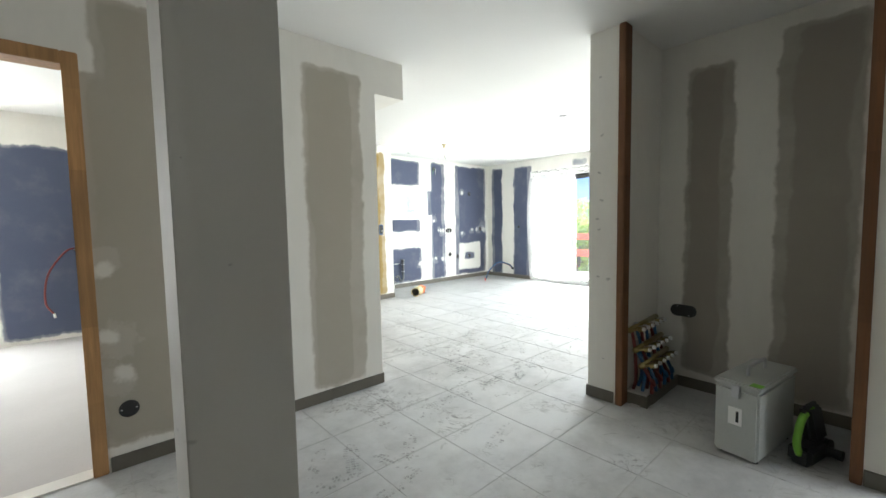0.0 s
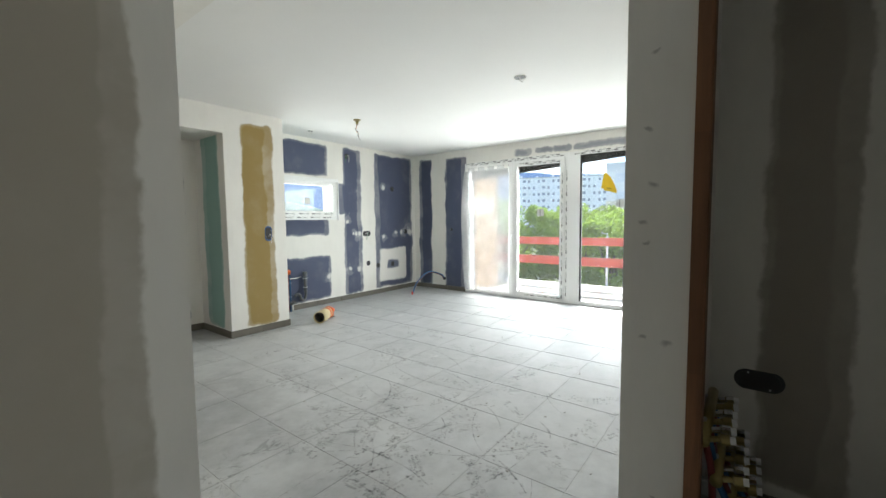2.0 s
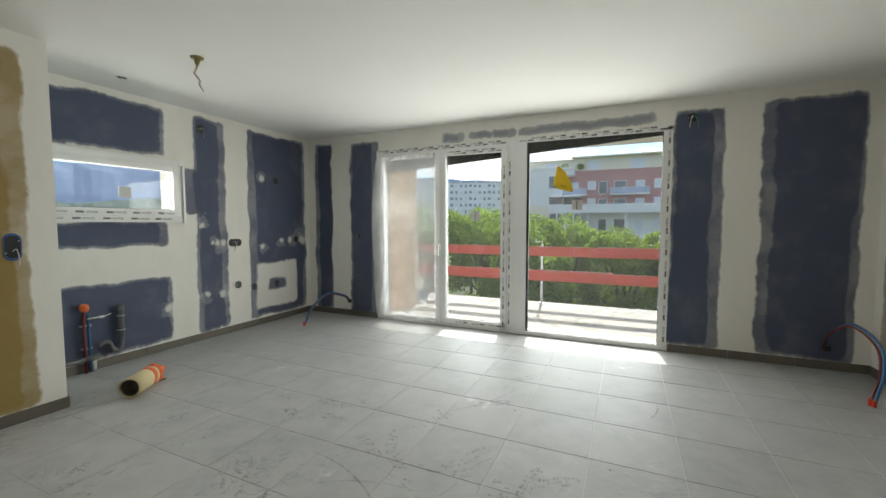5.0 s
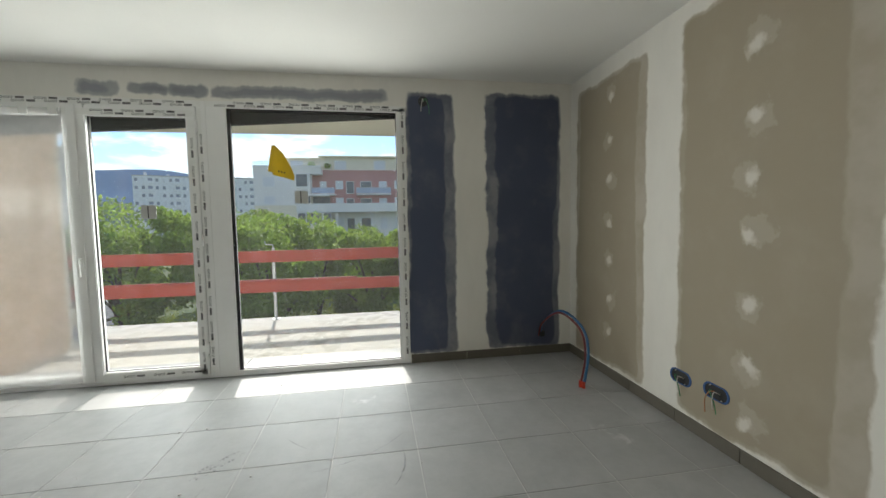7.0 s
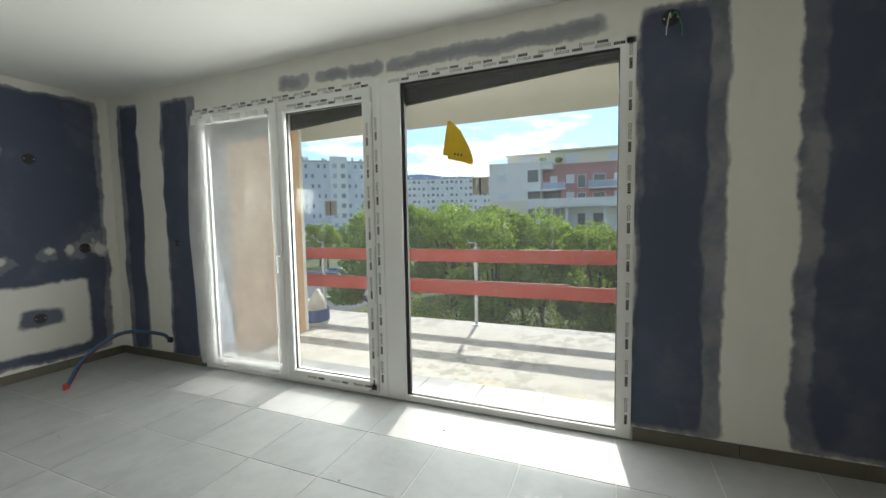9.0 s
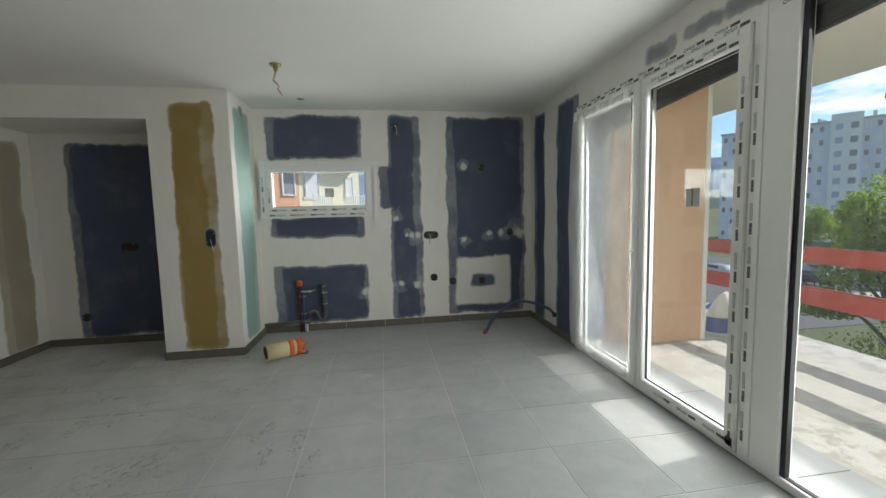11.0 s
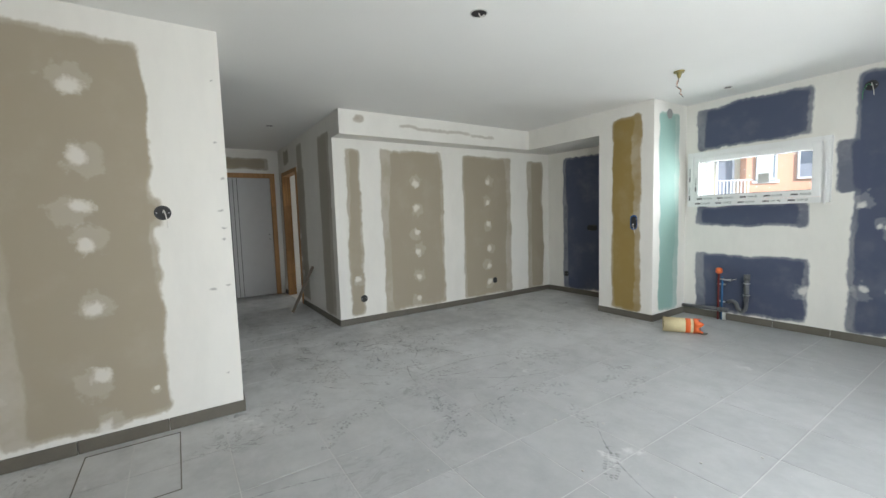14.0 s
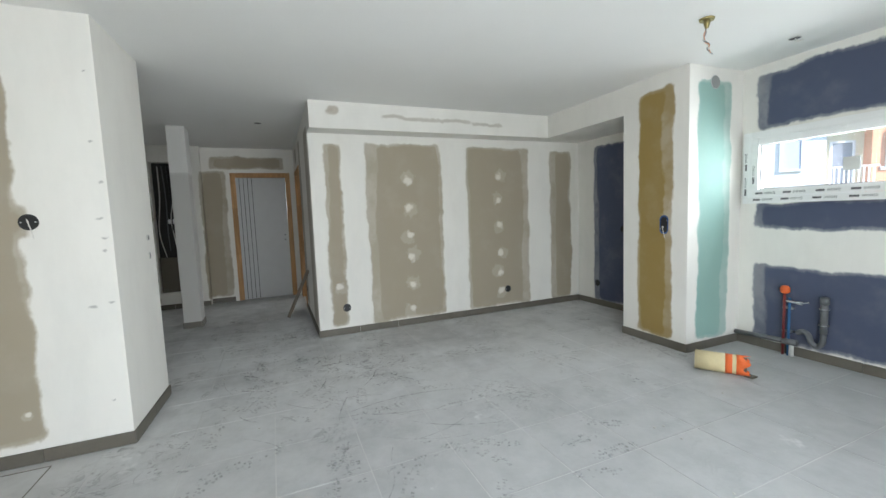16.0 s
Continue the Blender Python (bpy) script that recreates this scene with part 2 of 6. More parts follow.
def glass_material(name, tint=(0.97, 0.985, 0.98), dirt=0.022):
    m, n, l, b = mat(name)
    nt = m.node_tree
    co = n.new("ShaderNodeTexCoord").outputs["Object"]
    tr, gl, df, fr = n.new("ShaderNodeBsdfTransparent"), n.new("ShaderNodeBsdfGlossy"), n.new("ShaderNodeBsdfTranslucent"), n.new("ShaderNodeLayerWeight")
    tr.inputs[0].default_value = (*tint, 1)
    gl.inputs["Roughness"].default_value = 0.02
    df.inputs[0].default_value = (0.62, 0.62, 0.60, 1)
    fr.inputs["Blend"].default_value = 0.5
    mx, mx2 = n.new("ShaderNodeMixShader"), n.new("ShaderNodeMixShader")
    l.new(calc(nt, "ADD", 0.03, calc(nt, "MULTIPLY", calc(nt, "POWER", fr.outputs["Facing"], 5.0), 0.8)), mx.inputs[0])
    l.new(tr.outputs[0], mx.inputs[1])
    l.new(gl.outputs[0], mx.inputs[2])
    run = n.new("ShaderNodeMapping")
    run.inputs["Scale"].default_value = (34, 34, 1.4)
    l.new(co, run.inputs[0])
    d = calc(nt, "MULTIPLY", ranged(nt, noise_tex(nt, run.outputs[0], 1.6, 4.0, 0.6).outputs["Fac"], 0.55, 0.85), dirt * 1.3)
    l.new(calc(nt, "ADD", d, dirt * 0.38), mx2.inputs[0])
    l.new(mx.outputs[0], mx2.inputs[1])
    l.new(df.outputs[0], mx2.inputs[2])
    l.new(mx2.outputs[0], n["Material Output"].inputs[0])
    return m


def film_material():
    """Milky protective plastic film."""
    m, n, l, b = mat("milky_plastic_film")
    nt = m.node_tree
    co = n.new("ShaderNodeTexCoord").outputs["Object"]
    tr, tl, df, gl = n.new("ShaderNodeBsdfTransparent"), n.new("ShaderNodeBsdfTranslucent"), n.new("ShaderNodeBsdfDiffuse"), n.new("ShaderNodeBsdfGlossy")
    for s_ in (tl, df):
        s_.inputs[0].default_value = (0.9, 0.91, 0.92, 1)
    gl.inputs["Roughness"].default_value = 0.25
    a, c, d = n.new("ShaderNodeMixShader"), n.new("ShaderNodeMixShader"), n.new("ShaderNodeMixShader")
    a.inputs[0].default_value = 0.965
    l.new(tl.outputs[0], a.inputs[1])
    l.new(df.outputs[0], a.inputs[2])
    l.new(ranged(nt, noise_tex(nt, co, 3.0, 4.0).outputs["Fac"], 0.25, 0.75, 0.42, 0.58), c.inputs[0])
    l.new(tr.outputs[0], c.inputs[1])
    l.new(a.outputs[0], c.inputs[2])
    d.inputs[0].default_value = 0.06
    l.new(c.outputs[0], d.inputs[1])
    l.new(gl.outputs[0], d.inputs[2])
    l.new(d.outputs[0], n["Material Output"].inputs[0])
    return m


def wood_material(name, colour, axis=2):
    m, n, l, b = mat(name, 0.6)
    nt = m.node_tree
    co = n.new("ShaderNodeTexCoord").outputs["Object"]
    mp = n.new("ShaderNodeMapping")
    sc = [28.0, 28.0, 28.0]
    sc[axis] = 1.6
    mp.inputs["Scale"].default_value = sc
    l.new(co, mp.inputs[0])
    g, big = noise_tex(nt, mp.outputs[0], 1.5, 6.0, 0.65).outputs["Fac"], noise_tex(nt, co, 1.7, 2.0).outputs["Fac"]
    c = mixed(nt, ranged(nt, g, 0.3, 0.7), colour, tuple(q * 0.62 for q in colour))
    c = mixed(nt, ranged(nt, big, 0.42, 0.58, 0.0, 0.35), c, tuple(q * 0.5 for q in colour))
    sp = n.new("ShaderNodeSeparateXYZ")
    l.new(co, sp.inputs[0])
    wn_ = n.new("ShaderNodeTexWhiteNoise")
    wn_.noise_dimensions = "1D"
    l.new(calc(nt, "FLOOR", calc(nt, "MULTIPLY", sp.outputs["XYZ"[axis]], 2.6)), wn_.inputs["W"])
    c = mixed(nt, calc(nt, "MULTIPLY", wn_.outputs["Value"], 0.75), c, mixed(nt, 0.5, c, tuple(q * 0.35 for q in colour)))
    l.new(c, b.inputs["Base Color"])
    bumped(nt, b, g, 0.15, 0.003)
    return m


M_TILE = tile_material()
M_GROUT = simple("pale_grout", (0.53, 0.53, 0.52), 0.85, var=0.22, scale=3.0)
M_SKIRT = simple("taupe_skirting_tile", (0.135, 0.122, 0.098), 0.5, var=0.14)
M_CEIL = simple("white_ceiling_filler", (0.82, 0.815, 0.79), 0.85, var=0.03, scale=1.6, bump=0.05)
M_PVC = simple("white_pvc", (0.83, 0.83, 0.82), 0.35, var=0.03, bump=0.0)
M_TAPE = simple("white_protective_tape", (0.80, 0.80, 0.78), 0.5, var=0.05, bump=0.05)
M_BLACK = simple("black_print", (0.02, 0.02, 0.022), 0.5, var=0.1, bump=0.0)
M_GASKET = simple("black_rubber_gasket", (0.018, 0.018, 0.02), 0.55, bump=0.0)
M_GLASS = glass_material("window_glass")
M_FILM = film_material()
M_WOOD = wood_material("varnished_pine_frame", (0.62, 0.34, 0.14))
M_WOODDARK = wood_material("dark_stained_frame", (0.27, 0.115, 0.045))
M_SCREED = simple("white_dusty_screed", (0.52, 0.50, 0.495), 0.85, var=0.1, scale=2.0)
M_CONC = simple("pale_concrete", (0.52, 0.50, 0.46), 0.85, var=0.22, scale=2.4, bump=0.3)
M_RENDER = simple("cream_facade_render", (0.84, 0.80, 0.71), 0.9, var=0.05, bump=0.3)
M_RENDERO = simple("apricot_facade_render", (0.70, 0.44, 0.26), 0.9, var=0.05, bump=0.3)
M_DARKMETAL = simple("dark_shutter_housing", (0.022, 0.022, 0.023), 0.5, var=0.1)
M_RED = simple("red_painted_guard_board", (0.44, 0.055, 0.035), 0.55, var=0.2, scale=3.0)
M_GREYPVC = simple("dark_grey_drain_pipe", (0.12, 0.125, 0.13), 0.4, bump=0)
M_GALV = simple("galvanised_steel", (0.55, 0.56, 0.57), 0.4, 0.8)

# ---- mesh helpers ----


def bm_box(bm, x0, x1, y0, y1, z0, z1, bevel=0.0):
    vs = [bm.verts.new((x, y, z)) for x in (x0, x1) for y in (y0, y1) for z in (z0, z1)]
    fs = [bm.faces.new([vs[i] for i in q]) for q in ((0, 1, 3, 2), (4, 6, 7, 5), (0, 4, 5, 1), (2, 3, 7, 6), (0, 2, 6, 4), (1, 5, 7, 3))]
    if bevel:
        es = list({e for f in fs for e in f.edges})
        bmesh.ops.bevel(bm, geom=es, offset=bevel, segments=2, affect="EDGES", clamp_overlap=True)
    return bm


def box(x0, x1, y0, y1, z0, z1, bevel=0.0):
    return bm_box(bmesh.new(), x0, x1, y0, y1, z0, z1, bevel)


def finish(bm, name, material, smooth=False):
    bmesh.ops.recalc_face_normals(bm, faces=bm.faces)
    me = bpy.data.meshes.new(name)
    bm.to_mesh(me)
    bm.free()
    if material:
        me.materials.append(material)
    if smooth:
        me.polygons.foreach_set("use_smooth", [True] * len(me.polygons))
    return me


def part(name, bm, material, parent=None, label="", smooth=False):
    ob = new(name, finish(bm, name, material, smooth))
    if parent is not None:
        ob.parent = parent
    if label:
        tagged(ob, label)
    return ob


def thing(name, label, category, group="", kind="", at=None):
    ob = new(name)
    ob.empty_display_size = 0.1
    if at is not None:
        ob.matrix_basis = at
    return tagged(ob, label, category, group, kind)


def structure(name, bm, material, label, category):
    return tagged(part(name, bm, material), label, category, kind="structure")


def pierced(axis, a0, a1, c0, c1, z0, z1, holes=()):
    """A wall along axis 'x' or 'y' from a0 to a1, from c0 to c1 thick, with openings (a0, a1, z0, z1) right through."""
    us = sorted({a0, a1, *(h[0] for h in holes), *(h[1] for h in holes)})
    vs = sorted({z0, z1, *(h[2] for h in holes), *(h[3] for h in holes)})
    us, vs = [q for q in us if a0 <= q <= a1], [q for q in vs if z0 <= q <= z1]

    def solid(i, j):
        if not (0 <= i < len(us) - 1 and 0 <= j < len(vs) - 1):
            return False
        u, v = (us[i] + us[i + 1]) / 2, (vs[j] + vs[j + 1]) / 2
        return not any(h[0] < u < h[1] and h[2] < v < h[3] for h in holes)

    bm, made = bmesh.new(), {}

    def vert(i, j, k):
        if (i, j, k) not in made:
            c = (c0, c1)[k]
            made[i, j, k] = bm.verts.new((us[i], c, vs[j]) if axis == "x" else (c, us[i], vs[j]))
        return made[i, j, k]

    for i in range(len(us) - 1):
        for j in range(len(vs) - 1):
            if not solid(i, j):
                continue
            for k in (0, 1):
                bm.faces.new([vert(i, j, k), vert(i + 1, j, k), vert(i + 1, j + 1, k), vert(i, j + 1, k)])
            for (di, dj), (p, q) in (((-1, 0), ((0, 0), (0, 1))), ((1, 0), ((1, 0), (1, 1))), ((0, -1), ((0, 0), (1, 0))), ((0, 1), ((0, 1), (1, 1)))):
                if not solid(i + di, j + dj):
                    bm.faces.new([vert(i + p[0], j + p[1], 0), vert(i + q[0], j + q[1], 0), vert(i + q[0], j + q[1], 1), vert(i + p[0], j + p[1], 1)])
    return bm


def bm_tube(bm, pts, radius, sides=10, cap=True):
    """A round tube swept along points."""
    pts = [Vector(p) for p in pts]
    rings, up = [], None
    for i, p in enumerate(pts):
        d = (pts[min(i + 1, len(pts) - 1)] - pts[max(i - 1, 0)]).normalized()
        if up is None:
            up = d.orthogonal().normalized()
        up = (up - d * up.dot(d)).normalized()
        side = d.cross(up)
        rad = radius[i] if isinstance(radius, (list, tuple)) else radius
        rings.append([bm.verts.new(p + (up * math.cos(a) + side * math.sin(a)) * rad) for a in (2 * math.pi * k / sides for k in range(sides))])
    for a, b in zip(rings, rings[1:]):
        for k in range(sides):
            bm.faces.new([a[k], a[(k + 1) % sides], b[(k + 1) % sides], b[k]])
    if cap:
        bm.faces.new(rings[0])
        bm.faces.new(rings[-1][::-1])
    return bm


def tube(pts, radius, sides=10):
    return bm_tube(bmesh.new(), pts, radius, sides)


def curve_pts(ctrl, n=24):
    """Points on a smooth curve through control points."""
    c = [Vector(p) for p in ctrl]
    c = [c[0] * 2 - c[1]] + c + [c[-1] * 2 - c[-2]]
    out = []
    for i in range(1, len(c) - 2):
        for k in range(n):
            t = k / n
            out.append(0.5 * ((2 * c[i]) + (c[i + 1] - c[i - 1]) * t + (2 * c[i - 1] - 5 * c[i] + 4 * c[i + 1] - c[i + 2]) * t * t
                              + (3 * c[i] - c[i - 1] - 3 * c[i + 1] + c[i + 2]) * t ** 3))
    return out + [c[-2]]


# ---- the shell ----
H = 2.5
WX, KY, PY, BX, RY, LX, CY, HX, FX = 7.465, 6.385, 5.675, 2.136, 0.21, 3.785, 2.765, -0.75, 3.07

EAST = plaster("filled_board_east", "y", [
    (5.96, 6.25, 0.06, 2.40, BLUE), (5.17, 5.63, 0.06, 2.37, BLUE), (1.32, 1.73, 0.08, 2.37, BLUE), (0.33, 1.02, 0.08, 2.39, BLUE),
    (3.95, 4.22, 2.285, 2.38, SMEAR), (3.58, 3.88, 2.30, 2.375, SMEAR), (3.30, 3.58, 2.295, 2.385, SMEAR), (1.9, 3.27, 2.29, 2.38, SMEAR)])
NORTH = plaster("filled_board_north", "x", [
    (4.43, 5.46, 1.96, 2.42, BLUE), (5.76, 6.12, 0.08, 2.43, BLUE), (5.64, 6.02, 1.39, 1.88, BLUE), (4.43, 5.45, 1.08, 1.31, BLUE), (4.44, 5.47, 0.09, 0.75, BLUE),
    (6.43, 7.38, 0.10, 2.43, BLUE), (2.45, 3.45, 0.08, 2.12, BLUE), (-0.24, 0.75, 0.05, 2.15, BLUE)],
    [(5.93, 1.06, 0.036), (6.0, 1.06, 0.036), (6.07, 1.06, 0.055), (5.80, 1.27, 0.05), (5.72, 0.49, 0.04), (5.87, 0.51, 0.05), (6.05, 0.48, 0.055), (6.64, 1.84, 0.055),
     (6.94, 1.08, 0.055), (7.10, 1.08, 0.06), (7.31, 1.08, 0.085), (5.44, 0.42, 0.06), (6.62, 1.0, 0.05)],
    ring=[(6.52, 7.20, 0.20, 0.78, COMPOUND), (6.70, 7.0, 0.42, 0.57, BLUE)])
WEST = plaster("filled_board_west", "y", [
    (2.92, 3.09, 0.10, 2.12, KRAFT), (3.37, 4.28, 0.09, 2.14, KRAFT), (4.63, 5.54, 0.08, 2.12, KRAFT), (5.90, 6.24, 0.07, 2.10, KRAFT)],
    [(3.86, z, 0.06) for z in (1.71, 1.40, 1.08, 0.82, 0.49, 0.21)] + [(5.08, z, 0.058) for z in (1.77, 1.47, 1.15, 0.79, 0.52, 0.28)] + [(3.0, 0.55, 0.05)])
CORR = plaster("filled_board_corridor", "x", [
    (1.58, 2.0, 0.10, 2.33, KRAFT_THIN), (0.42, 0.85, 0.12, 2.02, KRAFT_THIN), (0.52, 0.80, 1.9, 2.38, KRAFT_THIN), (-0.35, 0.0, 2.2, 2.42, KRAFT_THIN)],
    [(0.5, 1.05, 0.06), (0.5, 0.7, 0.07), (0.55, 0.5, 0.06)])
SOUTH = plaster("filled_board_south", "x", [
    (6.41, 7.34, 0.10, 2.36, KRAFT), (5.10, 6.08, 0.10, 2.40, KRAFT), (3.95, 4.75, 0.1, 2.36, KRAFT)],
    [(6.83, z, 0.047) for z in (2.19, 1.88, 1.58, 1.22, 0.95, 0.65, 0.35)] + [(5.62, z, 0.056) for z in (2.08, 1.76, 1.46, 1.17, 0.84, 0.52, 0.21)])
LWALL = plaster("filled_board_end", "y", [(0.34, 1.09, 0.12, 2.35, KRAFT), (1.02, 1.13, 1.28, 1.44, KRAFT)],
                [(0.76, 2.07, 0.065), (0.76, 1.68, 0.07), (0.75, 1.42, 0.065), (0.77, 1.18, 0.06), (0.77, 0.82, 0.06), (0.78, 0.42, 0.06), (0.78, 0.14, 0.045), (0.34, 0.36, 0.03), (1.03, 0.30, 0.02)], dents=[(1.47, 2.0, 0.03), (1.48, 1.86, 0.02), (1.475, 1.7, 0.022), (1.47, 1.12, 0.03), (1.485, 1.04, 0.03), (1.48, 0.62, 0.025)])
PLAIN = plaster("filler_coat", "x")
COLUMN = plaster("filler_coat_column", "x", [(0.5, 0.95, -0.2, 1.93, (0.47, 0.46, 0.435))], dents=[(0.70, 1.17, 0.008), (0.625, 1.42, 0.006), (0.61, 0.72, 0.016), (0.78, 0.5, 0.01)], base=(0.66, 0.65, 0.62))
PLAINY = plaster("filler_coat_side", "y")
RETURN = plaster("filler_coat_return", "y", dents=[(1.46, 1.81, 0.016), (1.46, 1.58, 0.018), (1.45, 1.38, 0.022), (1.465, 1.26, 0.018), (1.46, 1.19, 0.016), (1.46, 0.87, 0.018), (1.38, 0.85, 0.022), (1.46, 2.2, 0.015), (1.42, 0.3, 0.012)])
GREY = plaster("grey_board_hall", "y", [(1.36, 1.70, 0.1, 2.12, KRAFT), (1.5, 2.6, 2.17, 2.36, KRAFT), (0.3, 0.7, 0.1, 2.2, KRAFT)])
CLOSET = plaster("closet_board", "y", [(0.85, 1.13, 0.12, 2.3, (0.33, 0.30, 0.25)), (0.25, 0.62, 0.1, 2.4, (0.33, 0.30, 0.25))], base=(0.74, 0.72, 0.66))
SOFFIT = plaster("filled_board_soffit", "y", [(2.95, 3.05, 2.36, 2.44, (0.45, 0.4, 0.33)), (3.5, 4.6, 2.355, 2.385, (0.5, 0.46, 0.40)), (4.6, 5.0, 2.34, 2.37, (0.5, 0.46, 0.4))])
PIERM = plaster("filled_board_pier", "x", [(3.79, 4.15, 0.09, 2.37, OCHRE)], [(4.2, 1.14, 0.1)])
PIERS = plaster("filled_board_pier_side", "y", [(5.82, 6.22, 0.10, 2.38, GREEN)])

DOOR_E = (1.742, 5.19)
structure("wall_east", pierced("y", RY - 0.3, KY + 0.3, WX, WX + 0.30, -0.15, H, [(*DOOR_E, -0.125, 2.255)]), EAST, "blue plasterboard wall with pale filler joints round the terrace doors", "wall")
structure("wall_north", pierced("x", -1.5, WX, KY, KY + 0.30, -0.15, H, [(4.41, 5.58, 1.325, 1.905), (-1.25, -0.6, 0.0, 2.2)]), NORTH, "blue plasterboard kitchen wall with pale filler joints", "wall")
structure("wall_west", pierced("y", CY + 0.1, KY, BX - 0.1, BX, -0.15, H), WEST, "beige plasterboard wall with filled joints and screw spots", "wall")
structure("wall_corridor", pierced("x", HX, BX, CY, CY + 0.1, -0.15, H, [(-0.46, 0.41, 0.004, 2.035)]), CORR, "beige plasterboard corridor wall with filled joints", "wall")
structure("wall_south", pierced("x", 3.72, WX, RY - 0.1, RY, -0.15, H), SOUTH, "beige plasterboard wall with filled joints and screw spots", "wall")
structure("wall_end", box(3.722, LX, RY, 1.31, -0.15, H), LWALL, "beige plasterboard wall end with white filler edges", "wall")
return_bm = box(FX, LX, 1.31, 1.50, -0.15, H)
for v in return_bm.verts:
    if v.co.y > 1.4 and v.co.x < 3.4:
        v.co.y = 1.535
structure("wall_return", return_bm, RETURN, "white filled wall return beside the closet", "wall")
structure("wall_closet_back", box(3.716, 3.722, RY, 1.31, -0.15, H), CLOSET, "dim grey closet back wall with filled joints", "wall")
structure("wall_closet_side", box(FX, 3.716, RY - 0.12, RY, -0.15, H), PLAIN, "grey filled closet side wall", "wall")
structure("wall_hall_east", pierced("y", -1.3, RY - 0.12, FX, FX + 0.07, -0.15, H, [(-0.90, 0.0, 0.004, 2.05)]), PLAINY, "white filled hall wall beside the closet", "wall")
structure("wall_side_room_north", box(FX + 0.07, 3.716, RY - 0.19, RY - 0.12, -0.15, H), PLAIN, "white filled side room wall", "wall")
structure("wall_side_room_east", box(6.0, 6.1, -2.8, RY - 0.1, -0.15, H), PLAINY, "white filled side room wall", "wall")
structure("wall_side_room_south", pierced("x", FX, 6.1, -3.0, -2.8, -0.15, H, [(3.4, 5.0, 0.75, 2.05)]), PLAIN, "white filled side room wall with a window opening", "wall")
structure("wall_side_room_west", box(FX, FX + 0.07, -2.8, -1.4, -0.15, H), PLAINY, "white filled side room wall", "wall")
structure("floor_side_room", box(FX + 0.07, 6.0, -2.8, RY - 0.19, -0.15, -0.002), M_SCREED, "white dusty side room floor", "floor")
structure("ceiling_side_room", box(FX, 6.1, -3.0, -1.4, H, H + 0.2), M_CEIL, "white side room ceiling", "ceiling")
structure("wall_hall_south", box(HX - 0.2, FX, -1.4, -1.3, -0.15, H), PLAIN, "white filled hall wall", "wall")
structure("wall_hall_west", pierced("y", -1.3, CY + 0.1, HX - 0.2, HX, -0.15, H, [(1.79, 2.67, 0.0, 2.07)]), GREY, "grey filled entrance wall", "wall")
structure("wall_niche", pierced("y", -0.6, 1.38, HX, HX + 0.14, -0.15, H, [(0.72, 1.22, 0.26, 2.25)]), GREY, "grey filled wall with a tall service niche", "wall")
structure("wall_bedroom_west", box(-1.5, -1.4, CY + 0.1, KY, -0.15, H), PLAINY, "white filled bedroom wall", "wall")
structure("wall_bedroom_south", box(-1.5, HX, CY, CY + 0.1, -0.15, H), PLAIN, "white filled bedroom wall", "wall")
structure("wall_pier", box(3.605, 4.295, PY, KY, 0, H), PIERM, "white shaft with a bare yellow board strip", "shaft")
structure("trim_soffit", box(BX, 2.40, CY, KY, 2.228, H), SOFFIT, "white boxed soffit with filler smears", "soffit")
structure("trim_lintel", box(2.40, 3.605, PY, KY, 2.226, H), PLAIN, "white boxed lintel over the recess", "soffit")
structure("wall_pier_side_east", box(4.295, 4.298, PY + 0.003, KY, 0.0, H - 0.003), PIERS, "shaft side with a bare green board strip", "shaft")
structure("wall_pier_side_west", box(3.602, 3.605, PY + 0.003, KY, 0.0, 2.225), PIERS, "shaft side with a bare green board strip", "shaft")
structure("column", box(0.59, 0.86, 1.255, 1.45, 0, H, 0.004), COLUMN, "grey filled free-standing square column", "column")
structure("ceiling", box(-1.5, WX + 0.3, -1.4, KY + 0.3, H, H + 0.2), M_CEIL, "white filled plasterboard ceiling", "ceiling")
floor = structure("floor", box(HX - 0.2, 7.531, -1.4, KY, -0.15, -0.002), M_GROUT, "dusty grey tiled floor with pale joints", "floor")
structure("floor_bedroom", box(-1.45, BX - 0.1, CY + 0.05, KY, -0.004, 0.003), M_SCREED, "white dusty bedroom floor", "floor")

# ---- skirting ----
skirt_cache = {}


def skirting(name, axis, a0, a1, c, out):
    """Skirting tiles along a wall face at c; out: the side they stand on, +1 or -1."""
    root = thing(name, "row of taupe ceramic skirting tiles along the wall foot", "baseboard", kind="structure")
    n = max(1, round((a1 - a0) / 0.466))
    step = (a1 - a0) / n
    key = (axis, round(step, 3), out)
    if key not in skirt_cache:
        c0, c1 = (0.0005, 0.011) if out > 0 else (-0.011, -0.0005)
        b_ = box(0.0015, step - 0.0015, c0, c1, 0.001, 0.078, 0.0015) if axis == "x" else box(c0, c1, 0.0015, step - 0.0015, 0.001, 0.078, 0.0015)
        skirt_cache[key] = finish(b_, "skirting_tile", M_SKIRT)
    for i in range(n):
        ob = new("skirting_tile", skirt_cache[key])
        ob.location = (a0 + i * step, c, 0) if axis == "x" else (c, a0 + i * step, 0)
        ob.parent = root


